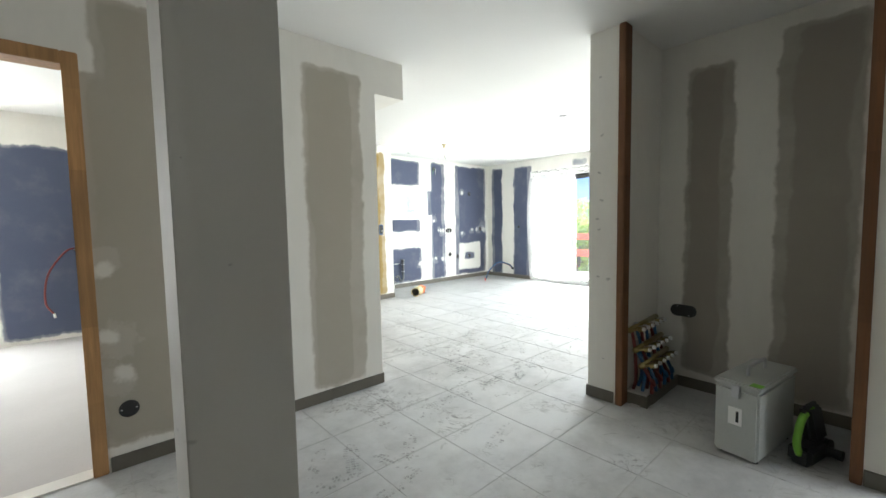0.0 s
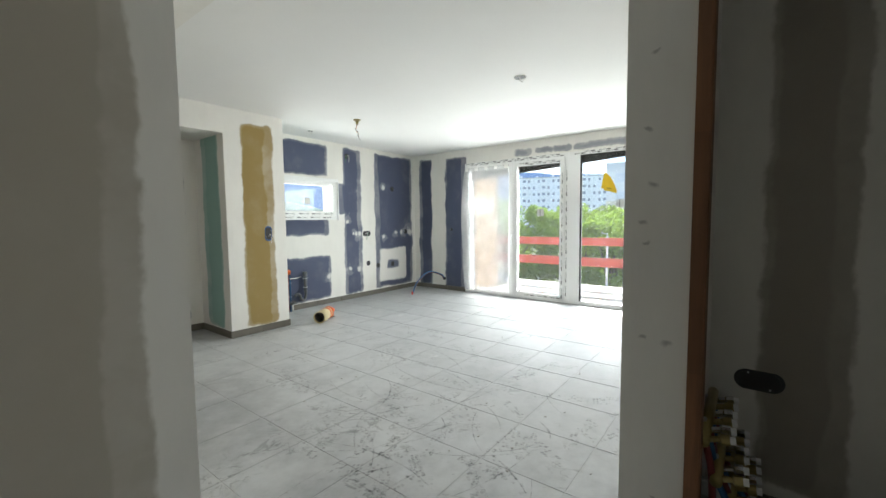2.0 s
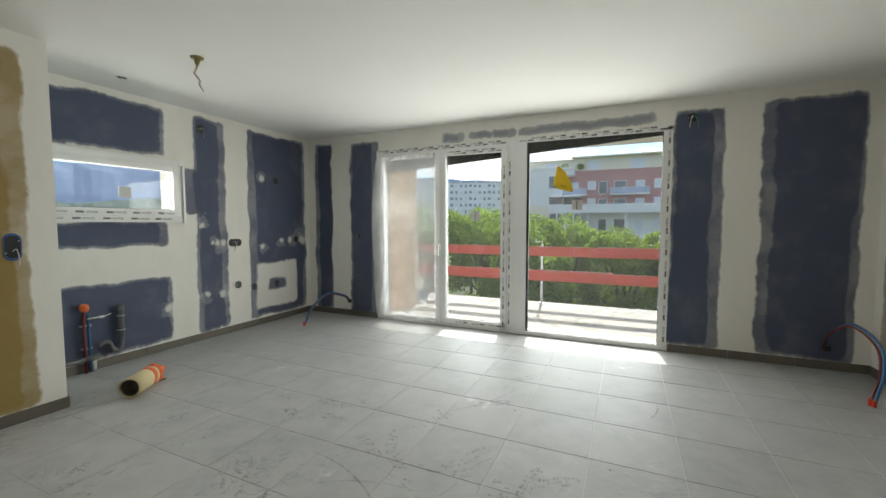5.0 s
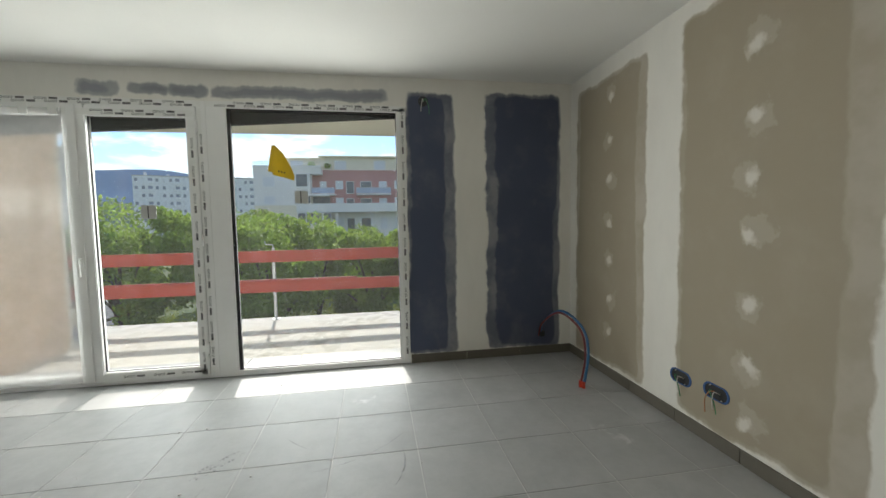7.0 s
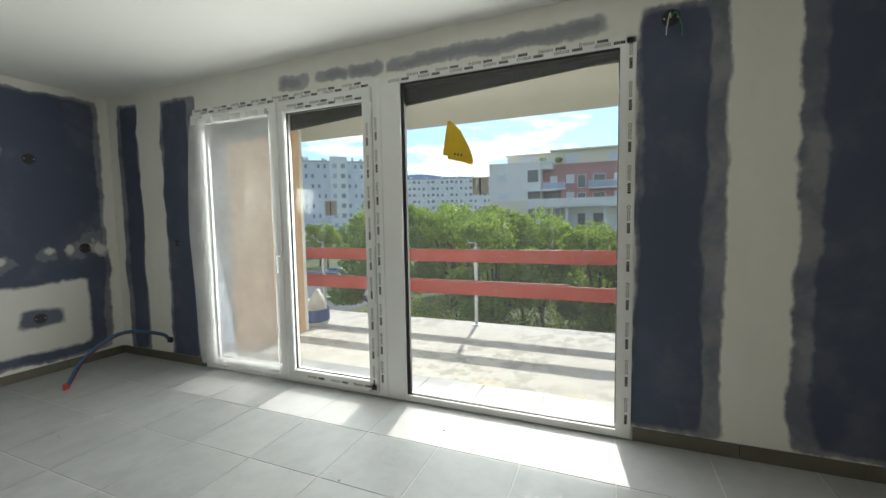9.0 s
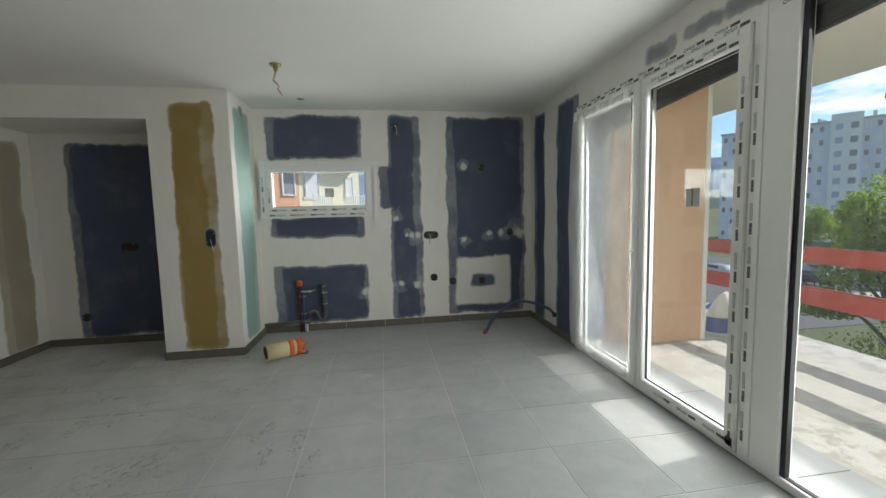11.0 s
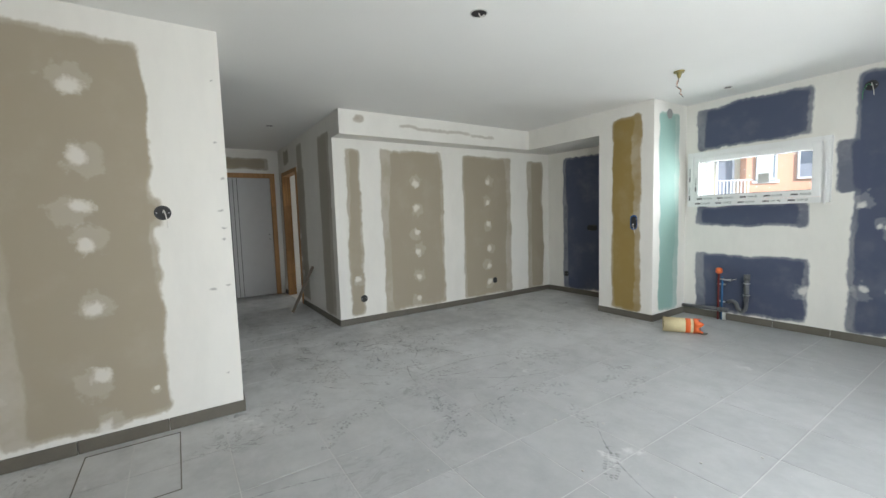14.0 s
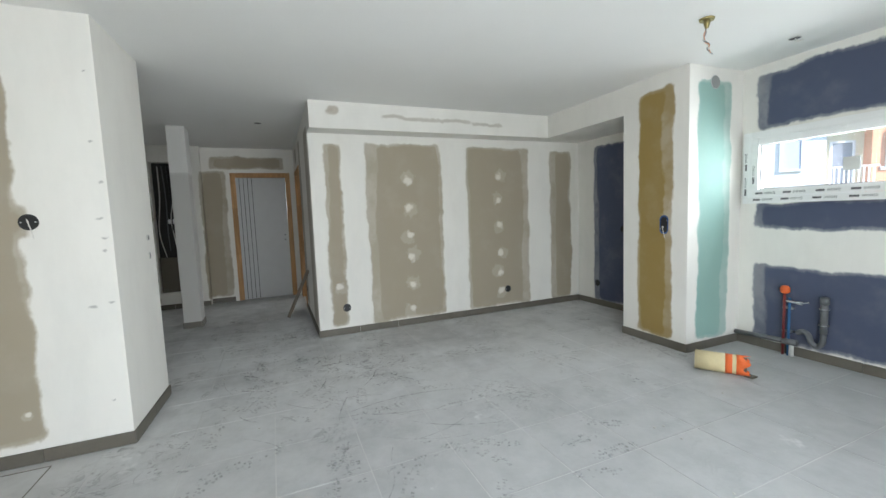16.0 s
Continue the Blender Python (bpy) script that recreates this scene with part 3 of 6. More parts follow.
skirting("baseboard_kitchen", "x", 4.30, WX - 0.012, KY, -1)
skirting("baseboard_recess", "x", BX + 0.012, 3.60, KY, -1)
skirting("baseboard_shaft", "x", 3.594, 4.307, PY, -1)
skirting("baseboard_shaft_east", "y", PY, KY - 0.012, 4.298, 1)
skirting("baseboard_shaft_west", "y", PY, KY - 0.012, 3.602, -1)
skirting("baseboard_west", "y", CY - 0.011, KY, BX, 1)
skirting("baseboard_corridor", "x", 0.475, BX, CY, -1)
skirting("baseboard_corridor_end", "x", HX + 0.012, -0.53, CY, -1)
skirting("baseboard_east_left", "y", 5.20, KY, WX, -1)
skirting("baseboard_east_right", "y", RY, 1.735, WX, -1)
skirting("baseboard_south", "x", LX + 0.012, WX - 0.012, RY, 1)
skirting("baseboard_end", "y", RY, 1.51, LX, 1)
skirting("baseboard_return", "x", FX - 0.011, LX, 1.50, 1)
bpy.data.objects["baseboard_return"].matrix_basis = Matrix.Translation((LX, 1.50, 0)) @ pose(0, 0, 0, 0, 0, -2.8) @ Matrix.Translation((-LX, -1.50, 0))
skirting("baseboard_return_hall", "y", 1.345, 1.535, FX, -1)
skirting("baseboard_closet", "y", RY, 1.16, 3.716, -1)
skirting("baseboard_hall_east", "y", 0.065, 0.165, FX, -1)
skirting("baseboard_hall_west", "y", 1.38, 1.72, HX, 1)
skirting("baseboard_niche", "y", -0.6, 1.38, HX + 0.14, 1)
skirting("baseboard_column_east", "y", 1.255, 1.45, 0.86, 1)
skirting("baseboard_column_north", "x", 0.59, 0.871, 1.45, 1)
skirting("baseboard_column_south", "x", 0.579, 0.871, 1.255, -1)
skirting("baseboard_column_west", "y", 1.25, 1.45, 0.59, -1)

# ---- windows and terrace doors ----


def rings(x0, x1, y0, y1, z0, z1, w, axis="y", bevel=0.004):
    """A rectangular frame of four members; along y (facing x) or along x (facing y)."""
    wl_, wr_, wb_, wt_ = w if isinstance(w, tuple) else (w, w, w, w)
    bm = bmesh.new()
    if axis == "y":
        bm_box(bm, x0, x1, y0, y0 + wl_, z0, z1, bevel)
        bm_box(bm, x0, x1, y1 - wr_, y1, z0, z1, bevel)
        bm_box(bm, x0 + 0.001, x1 - 0.001, y0 + wl_, y1 - wr_, z0, z0 + wb_, bevel)
        bm_box(bm, x0 + 0.001, x1 - 0.001, y0 + wl_, y1 - wr_, z1 - wt_, z1, bevel)
    else:
        bm_box(bm, x0, x0 + wl_, y0, y1, z0, z1, bevel)
        bm_box(bm, x1 - wr_, x1, y0, y1, z0, z1, bevel)
        bm_box(bm, x0 + wl_, x1 - wr_, y0 + 0.001, y1 - 0.001, z0, z0 + wb_, bevel)
        bm_box(bm, x0 + wl_, x1 - wr_, y0 + 0.001, y1 - 0.001, z1 - wt_, z1, bevel)
    return bm


def tape_print(a0, a1, place, rows=1, width=0.045):
    """Black print on protective tape: blocks, small open squares and a ring, along a strip from a0 to a1. place(a, b) gives the
    corner point at a along and b across the strip, and the side towards the room is its third argument."""
    bm = bmesh.new()

    def mark(p, q, r, s_):
        vs = []
        for d in (0.0, 0.0006):
            vs += [bm.verts.new(place(a, b, d)) for a, b in ((p, r), (q, r), (q, s_), (p, s_))]
        bm.faces.new(vs[4:])
        for k in range(4):
            bm.faces.new([vs[k], vs[(k + 1) % 4], vs[4 + (k + 1) % 4], vs[4 + k]])

    for row in range(rows):
        mid = (row + 0.5) / rows * width
        a = a0 + 0.02 + 0.07 * row + random.random() * 0.05
        while a < a1 - 0.16:
            for k in range(5):
                mark(a + k * 0.0115, a + k * 0.0115 + 0.0095, mid - 0.008, mid + 0.008)
            e = a + 0.072
            for k in range(3):
                u = e + k * 0.021
                for m_ in ((u, u + 0.015, mid - 0.007, mid - 0.0045), (u, u + 0.015, mid + 0.0045, mid + 0.007), (u, u + 0.0025, mid - 0.0045, mid + 0.0045),
                           (u + 0.0125, u + 0.015, mid - 0.0045, mid + 0.0045)):
                    mark(*m_)
            r_ = e + 0.072
            for k in range(6):
                t_ = k * math.pi / 3
                ca, cb = r_ + 0.008 * math.cos(t_), mid + 0.008 * math.sin(t_)
                mark(ca - 0.0025, ca + 0.0025, cb - 0.0025, cb + 0.0025)
            a += 0.205 + random.random() * 0.02
    return bm


FRX = 7.452   # room side of the frames
door1 = thing("door_1", "white plastic double terrace door with protective tape and milky film", "terrace door", kind="structure")
part("door_frame", rings(FRX, 7.53, 3.345, 5.188, 0.006, 2.253, (0.052, 0.05, 0.028, 0.052)), M_PVC, door1)
leafa = part("door_leaf", rings(FRX - 0.012, 7.515, 4.262, 5.136, 0.036, 2.199, (0.072, 0.072, 0.075, 0.085), bevel=0.006), M_PVC, door1)
leafb = part("door_leaf", rings(FRX - 0.012, 7.515, 3.399, 4.258, 0.036, 2.199, (0.075, 0.085, 0.075, 0.085), bevel=0.006), M_PVC, door1)
for leaf, y0, y1 in ((leafa, 4.335, 5.064), (leafb, 3.474, 4.173)):
    g = part("pane", box(7.494, 7.500, y0, y1, 0.111, 2.114), M_GLASS, leaf)
    g.visible_shadow = False
    part("gasket", rings(7.470, 7.482, y0 - 0.001, y1 + 0.001, 0.110, 2.115, 0.007, bevel=0.0), M_GASKET, leaf)
part("cover_strip", box(FRX - 0.024, FRX - 0.012, 4.228, 4.292, 0.04, 2.195, 0.005), M_PVC, leafa)
handle = part("handle", tube(curve_pts([(FRX - 0.026, 4.255, 1.02), (FRX - 0.06, 4.255, 1.02), (FRX - 0.066, 4.255, 1.0), (FRX - 0.066, 4.252, 0.89)], 8), 0.010, 10), M_PVC, leafb, "white door handle", True)
part("escutcheon", box(FRX - 0.032, FRX - 0.0235, 4.240, 4.270, 0.97, 1.06, 0.004), M_PVC, handle)
for z in (0.22, 1.1, 2.0):
    part("hinge", tube([(FRX - 0.018, 3.392, z), (FRX - 0.018, 3.392, z + 0.09)], 0.009, 10), M_PVC, leafb, "", True)
for nm, a0, a1, fn, rows in (
        ("head_tape", 3.36, 5.18, lambda a, b, d: (FRX - 0.0012 - d, a, 2.204 + b), 2),
        ("leaf_head_tape", 3.41, 4.25, lambda a, b, d: (FRX - 0.0132 - d, a, 2.122 + b), 2),
        ("leaf_head_tape", 4.28, 5.12, lambda a, b, d: (FRX - 0.0132 - d, a, 2.122 + b), 2),
        ("leaf_foot_tape", 3.41, 4.25, lambda a, b, d: (FRX - 0.0132 - d, a, 0.05 + b), 1),
        ("leaf_foot_tape", 4.28, 5.12, lambda a, b, d: (FRX - 0.0132 - d, a, 0.05 + b), 1),
        ("jamb_tape", 0.05, 2.19, lambda a, b, d: (FRX - 0.0012 - d, 3.348 + b, a), 1),
        ("leaf_tape", 0.05, 2.1, lambda a, b, d: (FRX - 0.0132 - d, 3.412 + b, a), 1),
        ("jamb_tape", 0.05, 2.19, lambda a, b, d: (FRX - 0.0012 - d, 5.14 + b, a), 1)):
    strip = bmesh.new()
    q = [fn(a, b, d) for d in (-0.001, -0.0002) for a, b in ((a0, 0.0), (a1, 0.0), (a1, 0.046), (a0, 0.046))]
    vs = [strip.verts.new(p) for p in q]
    for f in ((0, 1, 2, 3), (4, 5, 6, 7), (0, 1, 5, 4), (1, 2, 6, 5), (2, 3, 7, 6), (3, 0, 4, 7)):
        strip.faces.new([vs[k] for k in f])
    tp = part(nm, strip, M_TAPE, door1)
    part("print", tape_print(a0, a1, fn, rows), M_BLACK, tp, "black printed marks")

window2 = thing("window_2", "white plastic fixed window with printed protective tape", "window", kind="structure")
part("window_frame", rings(FRX, 7.53, 1.743, 3.342, 0.006, 2.253, (0.08, 0.165, 0.045, 0.055)), M_PVC, window2)
g = part("pane", box(7.494, 7.500, 1.824, 3.176, 0.052, 2.197), M_GLASS, window2)
g.visible_shadow = False
part("gasket", rings(7.465, 7.490, 1.8235, 3.1765, 0.0515, 2.1975, (0.006, 0.026, 0.006, 0.012), bevel=0.0), M_GASKET, window2)
part("joint_strip", box(FRX - 0.006, FRX, 3.325, 3.36, 0.01, 2.25, 0.002), M_PVC, window2)
part("glazing_bead", rings(FRX - 0.004, FRX + 0.012, 1.812, 3.188, 0.040, 2.209, 0.012, bevel=0.002), M_PVC, window2)
for nm, a0, a1, fn, rows in (
        ("head_tape", 1.75, 3.33, lambda a, b, d: (FRX - 0.0012 - d, a, 2.206 + b), 2),
        ("jamb_tape", 0.03, 2.24, lambda a, b, d: (FRX - 0.0012 - d, 1.748 + b, a), 1)):
    strip = bmesh.new()
    vs = [strip.verts.new(fn(a, b, d)) for d in (-0.001, -0.0002) for a, b in ((a0, 0.0), (a1, 0.0), (a1, 0.045), (a0, 0.045))]
    for f in ((0, 1, 2, 3), (4, 5, 6, 7), (0, 1, 5, 4), (1, 2, 6, 5), (2, 3, 7, 6), (3, 0, 4, 7)):
        strip.faces.new([vs[k] for k in f])
    tp = part(nm, strip, M_TAPE, window2)
    part("print", tape_print(a0, a1, fn, rows), M_BLACK, tp, "black printed marks")
structure("trim_shutter_housing", box(7.56, 7.763, 1.744, 5.186, 2.218, 2.2545, 0.004), M_DARKMETAL, "dark roller shutter housing over the terrace doors", "shutter housing")
shutter = thing("roller_shutter", "dark grey roller shutter hanging askew above the terrace doors", "roller shutter")


def askew(y):
    """Height of the shutter's lower edge."""
    return 2.214 - 0.0665 * (y - 1.75)


for k in range(5):
    slat = bmesh.new()
    q = [(y, askew(y) + 0.046 * k + e) for e in (0.001, 0.045) for y in (1.75, 5.18)]
    q = [(y, min(z, 2.2175)) for y, z in q]
    if q[3][1] - q[1][1] < 0.004:
        continue
    cs = [[slat.verts.new((x, y, z)) for y, z in (q[0], q[1], q[3], q[2])] for x in (7.642 - 0.002 * (k % 2), 7.656)]
    slat.faces.new(cs[0])
    slat.faces.new(cs[1][::-1])
    for i in range(4):
        slat.faces.new([cs[0][i], cs[0][(i + 1) % 4], cs[1][(i + 1) % 4], cs[1][i]])
    part("slat", slat, M_DARKMETAL, shutter)
part("end_bar", tube([(7.649, 1.75, askew(1.75) - 0.006), (7.649, 5.18, askew(5.18) - 0.006)], 0.011, 10), M_DARKMETAL, shutter, "", True)

# milky film hung over the left leaf, with folds at the loose side
bm = bmesh.new()
grid = {}
for i in range(29):
    for j in range(49):
        u, v = i / 28, j / 48
        bulge = 0.06 * math.sin(math.pi * v) ** 0.7 * u ** 4
        crease = 0.016 * abs(math.sin(9 * (u + 0.55 * v) + 3 * noise.noise((u * 2, v * 2, 0.4)))) * (1 - v) ** 2
        fold = 0.006 * math.sin(19 * u + 3 * v) * v * (1 - v) * 4 + 0.010 * noise.noise((u * 3, v * 4, 1.7))
        grid[i, j] = bm.verts.new((FRX - 0.030 - max(0, fold) - crease - 0.012 * u, 4.31 + 0.86 * u + bulge - 0.012 * u * math.sin(7 * v), 0.06 + 2.10 * v))
for i in range(28):
    for j in range(48):
        bm.faces.new([grid[i, j], grid[i + 1, j], grid[i + 1, j + 1], grid[i, j + 1]])
film = part("protective_film", bm, M_FILM, None, "", True)
for k in range(5):
    part("tape_strip", box(FRX - 0.046, FRX - 0.043, 4.33 + 0.19 * k, 4.39 + 0.19 * k, 2.11, 2.19), M_TAPE, film, "white adhesive tape strip")
tagged(film, "milky creased plastic film taped over a terrace door leaf", "plastic film")

window1 = thing("window_1", "white plastic tilting strip window with printed protective tape", "window", kind="structure")
part("window_frame", rings(4.350, 5.612, 6.322, 6.42, 1.304, 1.927, (0.067, 0.059, 0.058, 0.057), "x"), M_PVC, window1)
sash = part("sash", rings(4.42, 5.552, 6.312, 6.40, 1.364, 1.868, (0.06, 0.07, 0.065, 0.06), "x", 0.006), M_PVC, window1)
g = part("pane", box(4.479, 5.483, 6.375, 6.381, 1.428, 1.809), M_GLASS, sash)
g.visible_shadow = False
part("gasket", rings(4.478, 5.484, 6.345, 6.357, 1.427, 1.810, 0.006, "x", 0.0), M_GASKET, sash)
lever = part("lever", box(4.93, 5.08, 6.292, 6.311, 1.845, 1.862, 0.005), M_PVC, sash, "white tilting lever")
part("tilt_rod", box(5.08, 5.56, 6.300, 6.311, 1.888, 1.900, 0.003), M_PVC, window1)
part("tilt_rod", box(5.575, 5.590, 6.300, 6.321, 1.29, 1.88, 0.003), M_PVC, window1)
for nm, a0, a1, fn, rows in (
        ("foot_tape", 4.39, 5.56, lambda a, b, d: (a, 6.3208 - d, 1.315 + b), 1),
        ("sash_tape", 4.44, 5.52, lambda a, b, d: (a, 6.3108 - d, 1.370 + b), 1),
        ("jamb_tape", 1.35, 1.90, lambda a, b, d: (4.356 + b, 6.3208 - d, a), 1),
        ("sash_side_tape", 1.43, 1.82, lambda a, b, d: (4.424 + b, 6.3108 - d, a), 1)):
    strip = bmesh.new()
    vs = [strip.verts.new(fn(a, b, d)) for d in (-0.001, -0.0002) for a, b in ((a0, 0.0), (a1, 0.0), (a1, 0.042), (a0, 0.042))]
    for f in ((0, 1, 2, 3), (4, 5, 6, 7), (0, 1, 5, 4), (1, 2, 6, 5), (2, 3, 7, 6), (3, 0, 4, 7)):
        strip.faces.new([vs[k] for k in f])
    tp = part(nm, strip, M_TAPE, window1)
    part("print", tape_print(a0, a1, fn, rows, 0.042), M_BLACK, tp, "black printed marks")

M_YELLOW = simple("yellow_plastic_bag", (0.72, 0.47, 0.01), 0.4, var=0.15, scale=14)
M_PAPER = simple("grey_paper_label", (0.55, 0.55, 0.52), 0.7, var=0.1)
bm = bmesh.new()
pts = [(2.848, 1.918), (2.822, 1.915), (2.76, 1.852), (2.70, 1.735), (2.675, 1.66), (2.682, 1.625), (2.76, 1.652), (2.85, 1.675), (2.852, 1.697), (2.885, 1.702), (2.872, 1.80)]
vs = [[bm.verts.new((7.486 - d - 0.006 * noise.noise((y * 9, z * 9, 0.3)), y, z)) for y, z in pts] for d in (0.0, 0.0022)]
bm.faces.new(vs[0])
bm.faces.new(vs[1][::-1])
for k in range(len(pts)):
    bm.faces.new([vs[0][k], vs[0][(k + 1) % len(pts)], vs[1][(k + 1) % len(pts)], vs[1][k]])
sticker = tagged(part("sticker", bm, M_YELLOW), "crumpled yellow plastic notice stuck on the window pane", "sticker")
for k in range(3):
    part("print", box(7.4795, 7.4805, 2.75 + 0.022 * k, 2.76 + 0.022 * k, 1.685 + 0.005 * k, 1.70 + 0.005 * k), M_BLACK, sticker, "dark printed mark")
for y, z in ((2.63, 1.49), (3.80, 1.38)):
    lab = tagged(part("glass_label", box(7.4905, 7.4935, y - 0.055, y + 0.055, z - 0.055, z + 0.055), M_PAPER), "square grey paper label stuck on glass", "label", "labels on the panes")
    part("print", box(7.4898, 7.4903, y + 0.0, y + 0.008, z - 0.05, z + 0.05), M_BLACK, lab, "black printed bar")
lab = tagged(part("glass_label", box(5.03, 5.13, 6.3695, 6.3745, 1.53, 1.63), M_PAPER), "square grey paper label stuck on the strip window pane", "label", "labels on the panes")

# ---- wooden door frames and doors ----


def door_casing(name, axis, a0, a1, c0, c1, top, w, material, label, header=True):
    root = thing(name, label, "door frame", kind="structure")
    for p, q in ((a0 - w, a0), (a1, a1 + w)):
        b_ = box(p, q, c0, c1, 0.001, top + (w if header else 0), 0.004) if axis == "x" else box(c0, c1, p, q, 0.001, top + (w if header else 0), 0.004)
        part("jamb", b_, material, root)
    if header:
        b_ = box(a0, a1, c0 + 0.001, c1 - 0.001, top, top + w, 0.004) if axis == "x" else box(c0 + 0.001, c1 - 0.001, a0, a1, top, top + w, 0.004)
        part("head", b_, material, root)
    return root


M_DOOR = simple("pale_grey_door_paint", (0.46, 0.46, 0.46), 0.4, var=0.05, bump=0.05)
door_casing("door_frame_bedroom", "x", -0.455, 0.405, CY - 0.014, CY + 0.114, 2.03, 0.062, M_WOOD, "bare pine door frame of the bedroom, without leaf")
door_casing("door_frame_closet", "y", RY, 1.285, FX - 0.02, FX + 0.075, 2.496, 0.045, M_WOODDARK, "dark stained wooden closet posts up to the ceiling", False)
door_casing("door_frame_side_room", "y", -0.86, -0.005, FX - 0.014, FX + 0.084, 2.03, 0.062, M_WOOD, "bare pine door frame of the side room")
door_casing("door_frame_entrance", "y", 1.85, 2.61, HX - 0.05, HX + 0.02, 2.03, 0.075, M_WOOD, "bare pine frame of the entrance door")
ent = thing("door_2", "closed pale grey entrance door with four dark vertical grooves", "door", kind="structure")
leaf = part("door_leaf", box(HX - 0.045, HX - 0.002, 1.853, 2.607, 0.008, 2.027, 0.003), M_DOOR, ent)
for k in range(4):
    y = 1.90 + 0.062 * k
    part("groove", box(HX - 0.0022, HX - 0.0005, y, y + 0.008, 0.012, 2.02), M_BLACK, leaf, "dark inlaid groove")
for z in (0.98, 1.06):
    part("lock_hole", tube([(HX - 0.004, 2.55, z), (HX + 0.0005, 2.55, z)], 0.010, 12), M_BLACK, leaf)

# ---- flush boxes, wires ----
M_BOXBLK = simple("black_plastic_box", (0.022, 0.024, 0.026), 0.4, var=0.1, bump=0)
M_BOXBLUE = simple("blue_plastic_box", (0.03, 0.10, 0.28), 0.4, var=0.1, bump=0)
M_WHITEWIRE = simple("white_wire", (0.7, 0.68, 0.64), 0.5, bump=0)
M_GREENWIRE = simple("green_wire", (0.05, 0.25, 0.1), 0.5, bump=0)
M_BRASS = simple("brassy_metal", (0.34, 0.28, 0.12), 0.35, 0.9)
M_COPPER = simple("copper", (0.6, 0.28, 0.14), 0.35, 0.9)
AX = {"n": (Vector((1, 0, 0)), Vector((0, -1, 0))), "w": (Vector((0, 1, 0)), Vector((1, 0, 0))), "e": (Vector((0, 1, 0)), Vector((-1, 0, 0))), "s": (Vector((1, 0, 0)), Vector((0, 1, 0)))}


def flush_box(face, a, z, c, gang="single", material=None, wires=0, label="", r=0.039):
    """A flush electrical box in a wall: rim, dark well, screws, and loose wires. face: n, w, e or s wall; gang: single, across or upright."""
    root = thing("electrical_box", label or "empty black round flush electrical box in the wall", "electrical box", "flush electrical boxes")
    ua, out = AX[face]
    base = ua * a + Vector((0, 0, z)) + (Vector((0, c, 0)) if face in "ns" else Vector((c, 0, 0)))
    up = Vector((0, 0, 1))
    run = {"single": Vector(), "across": ua * 0.038, "upright": up * 0.038}[gang]
    long_ = run.normalized() if run.length else ua
    side = up if long_ == ua or not run.length else ua
    outline = []
    for k in range(24):
        t_ = 2 * math.pi * k / 24
        p = long_ * math.cos(t_) * r + side * math.sin(t_) * r
        outline.append(p + run * (1 if math.cos(t_) >= 0 else -1))
    bm = bmesh.new()
    o1 = [bm.verts.new(base + p * 1.14 + out * 0.0005) for p in outline]
    o2 = [bm.verts.new(base + p * 1.12 + out * 0.004) for p in outline]
    o3 = [bm.verts.new(base + p * 0.96 + out * 0.004) for p in outline]
    o4 = [bm.verts.new(base + p * 0.94 + out * 0.0012) for p in outline]
    for A, B in ((o1, o2), (o2, o3), (o3, o4)):
        for k in range(24):
            bm.faces.new([A[k], A[(k + 1) % 24], B[(k + 1) % 24], B[k]])
    part("rim", bm, material or M_BOXBLK, root)
    # flat face before the uncut wall; shade of the box's depth painted black
    bm = bmesh.new()
    w = [bm.verts.new(base + p * 0.95 + out * 0.0012) for p in outline]
    bm.faces.new(w)
    w2 = [bm.verts.new(base + p * 0.95 + out * 0.0004) for p in outline]
    for k in range(24):
        bm.faces.new([w[k], w[(k + 1) % 24], w2[(k + 1) % 24], w2[k]])
    part("well", bm, M_BLACK, root, "dark box interior")
    for sgn in (-1, 1):
        q = base + run * sgn + (side if run.length else ua) * (r * 0.8 * sgn)
        part("screw", tube([q + out * 0.002, q + out * 0.006], 0.004, 8), M_GALV, root)
    for k in range(wires):
        q = base + run * (1 if k % 2 else -1) * 0.7
        dx = (0.02 + 0.025 * k) * (-1 if k % 2 else 1)
        part("wire", tube(curve_pts([q + out * 0.002, q + out * 0.035 + ua * dx * 0.4 + up * 0.012, q + out * 0.03 + ua * dx - up * 0.05, q + out * 0.02 + ua * (dx * 1.1) - up * (0.09 + 0.02 * k)], 8), 0.0028, 6),
             (M_WHITEWIRE, M_GREENWIRE, M_COPPER)[k % 3], root, "loose wire", True)
    return root


flush_box("n", 6.225, 1.064, KY, "across", None, 2, "double black flush box with loose wires in the kitchen wall")
for a, z in ((6.856, 1.850), (7.198, 1.074), (6.25, 0.555), (6.475, 0.498), (6.84, 0.492), (2.50, 0.30)):
    flush_box("n", a, z, KY)
flush_box("n", 5.84, 2.315, KY, "single", None, 2, "round black flush box with dangling wires high on the kitchen wall")
flush_box("n", 2.98, 1.04, KY, "across", None, 0, "double black flush box in the recess wall")
flush_box("n", 4.069, 1.141, PY, "upright", M_BOXBLUE, 1, "upright double blue flush box in the yellow board")
flush_box("w", 3.073, 0.301, BX)
flush_box("w", 5.19, 0.29, BX)
flush_box("w", 1.136, 1.361, LX, "single", None, 1, "round blue-black flush box in the beige wall end")
flush_box("e", 5.50, 1.11, WX, r=0.024)
flush_box("e", 1.585, 2.303, WX, "single", None, 2, "round black flush box with loose wires beside the fixed window")
flush_box("s", 6.05, 0.292, RY, "across", M_BOXBLUE, 2, "double blue flush box with loose wires low on the wall")
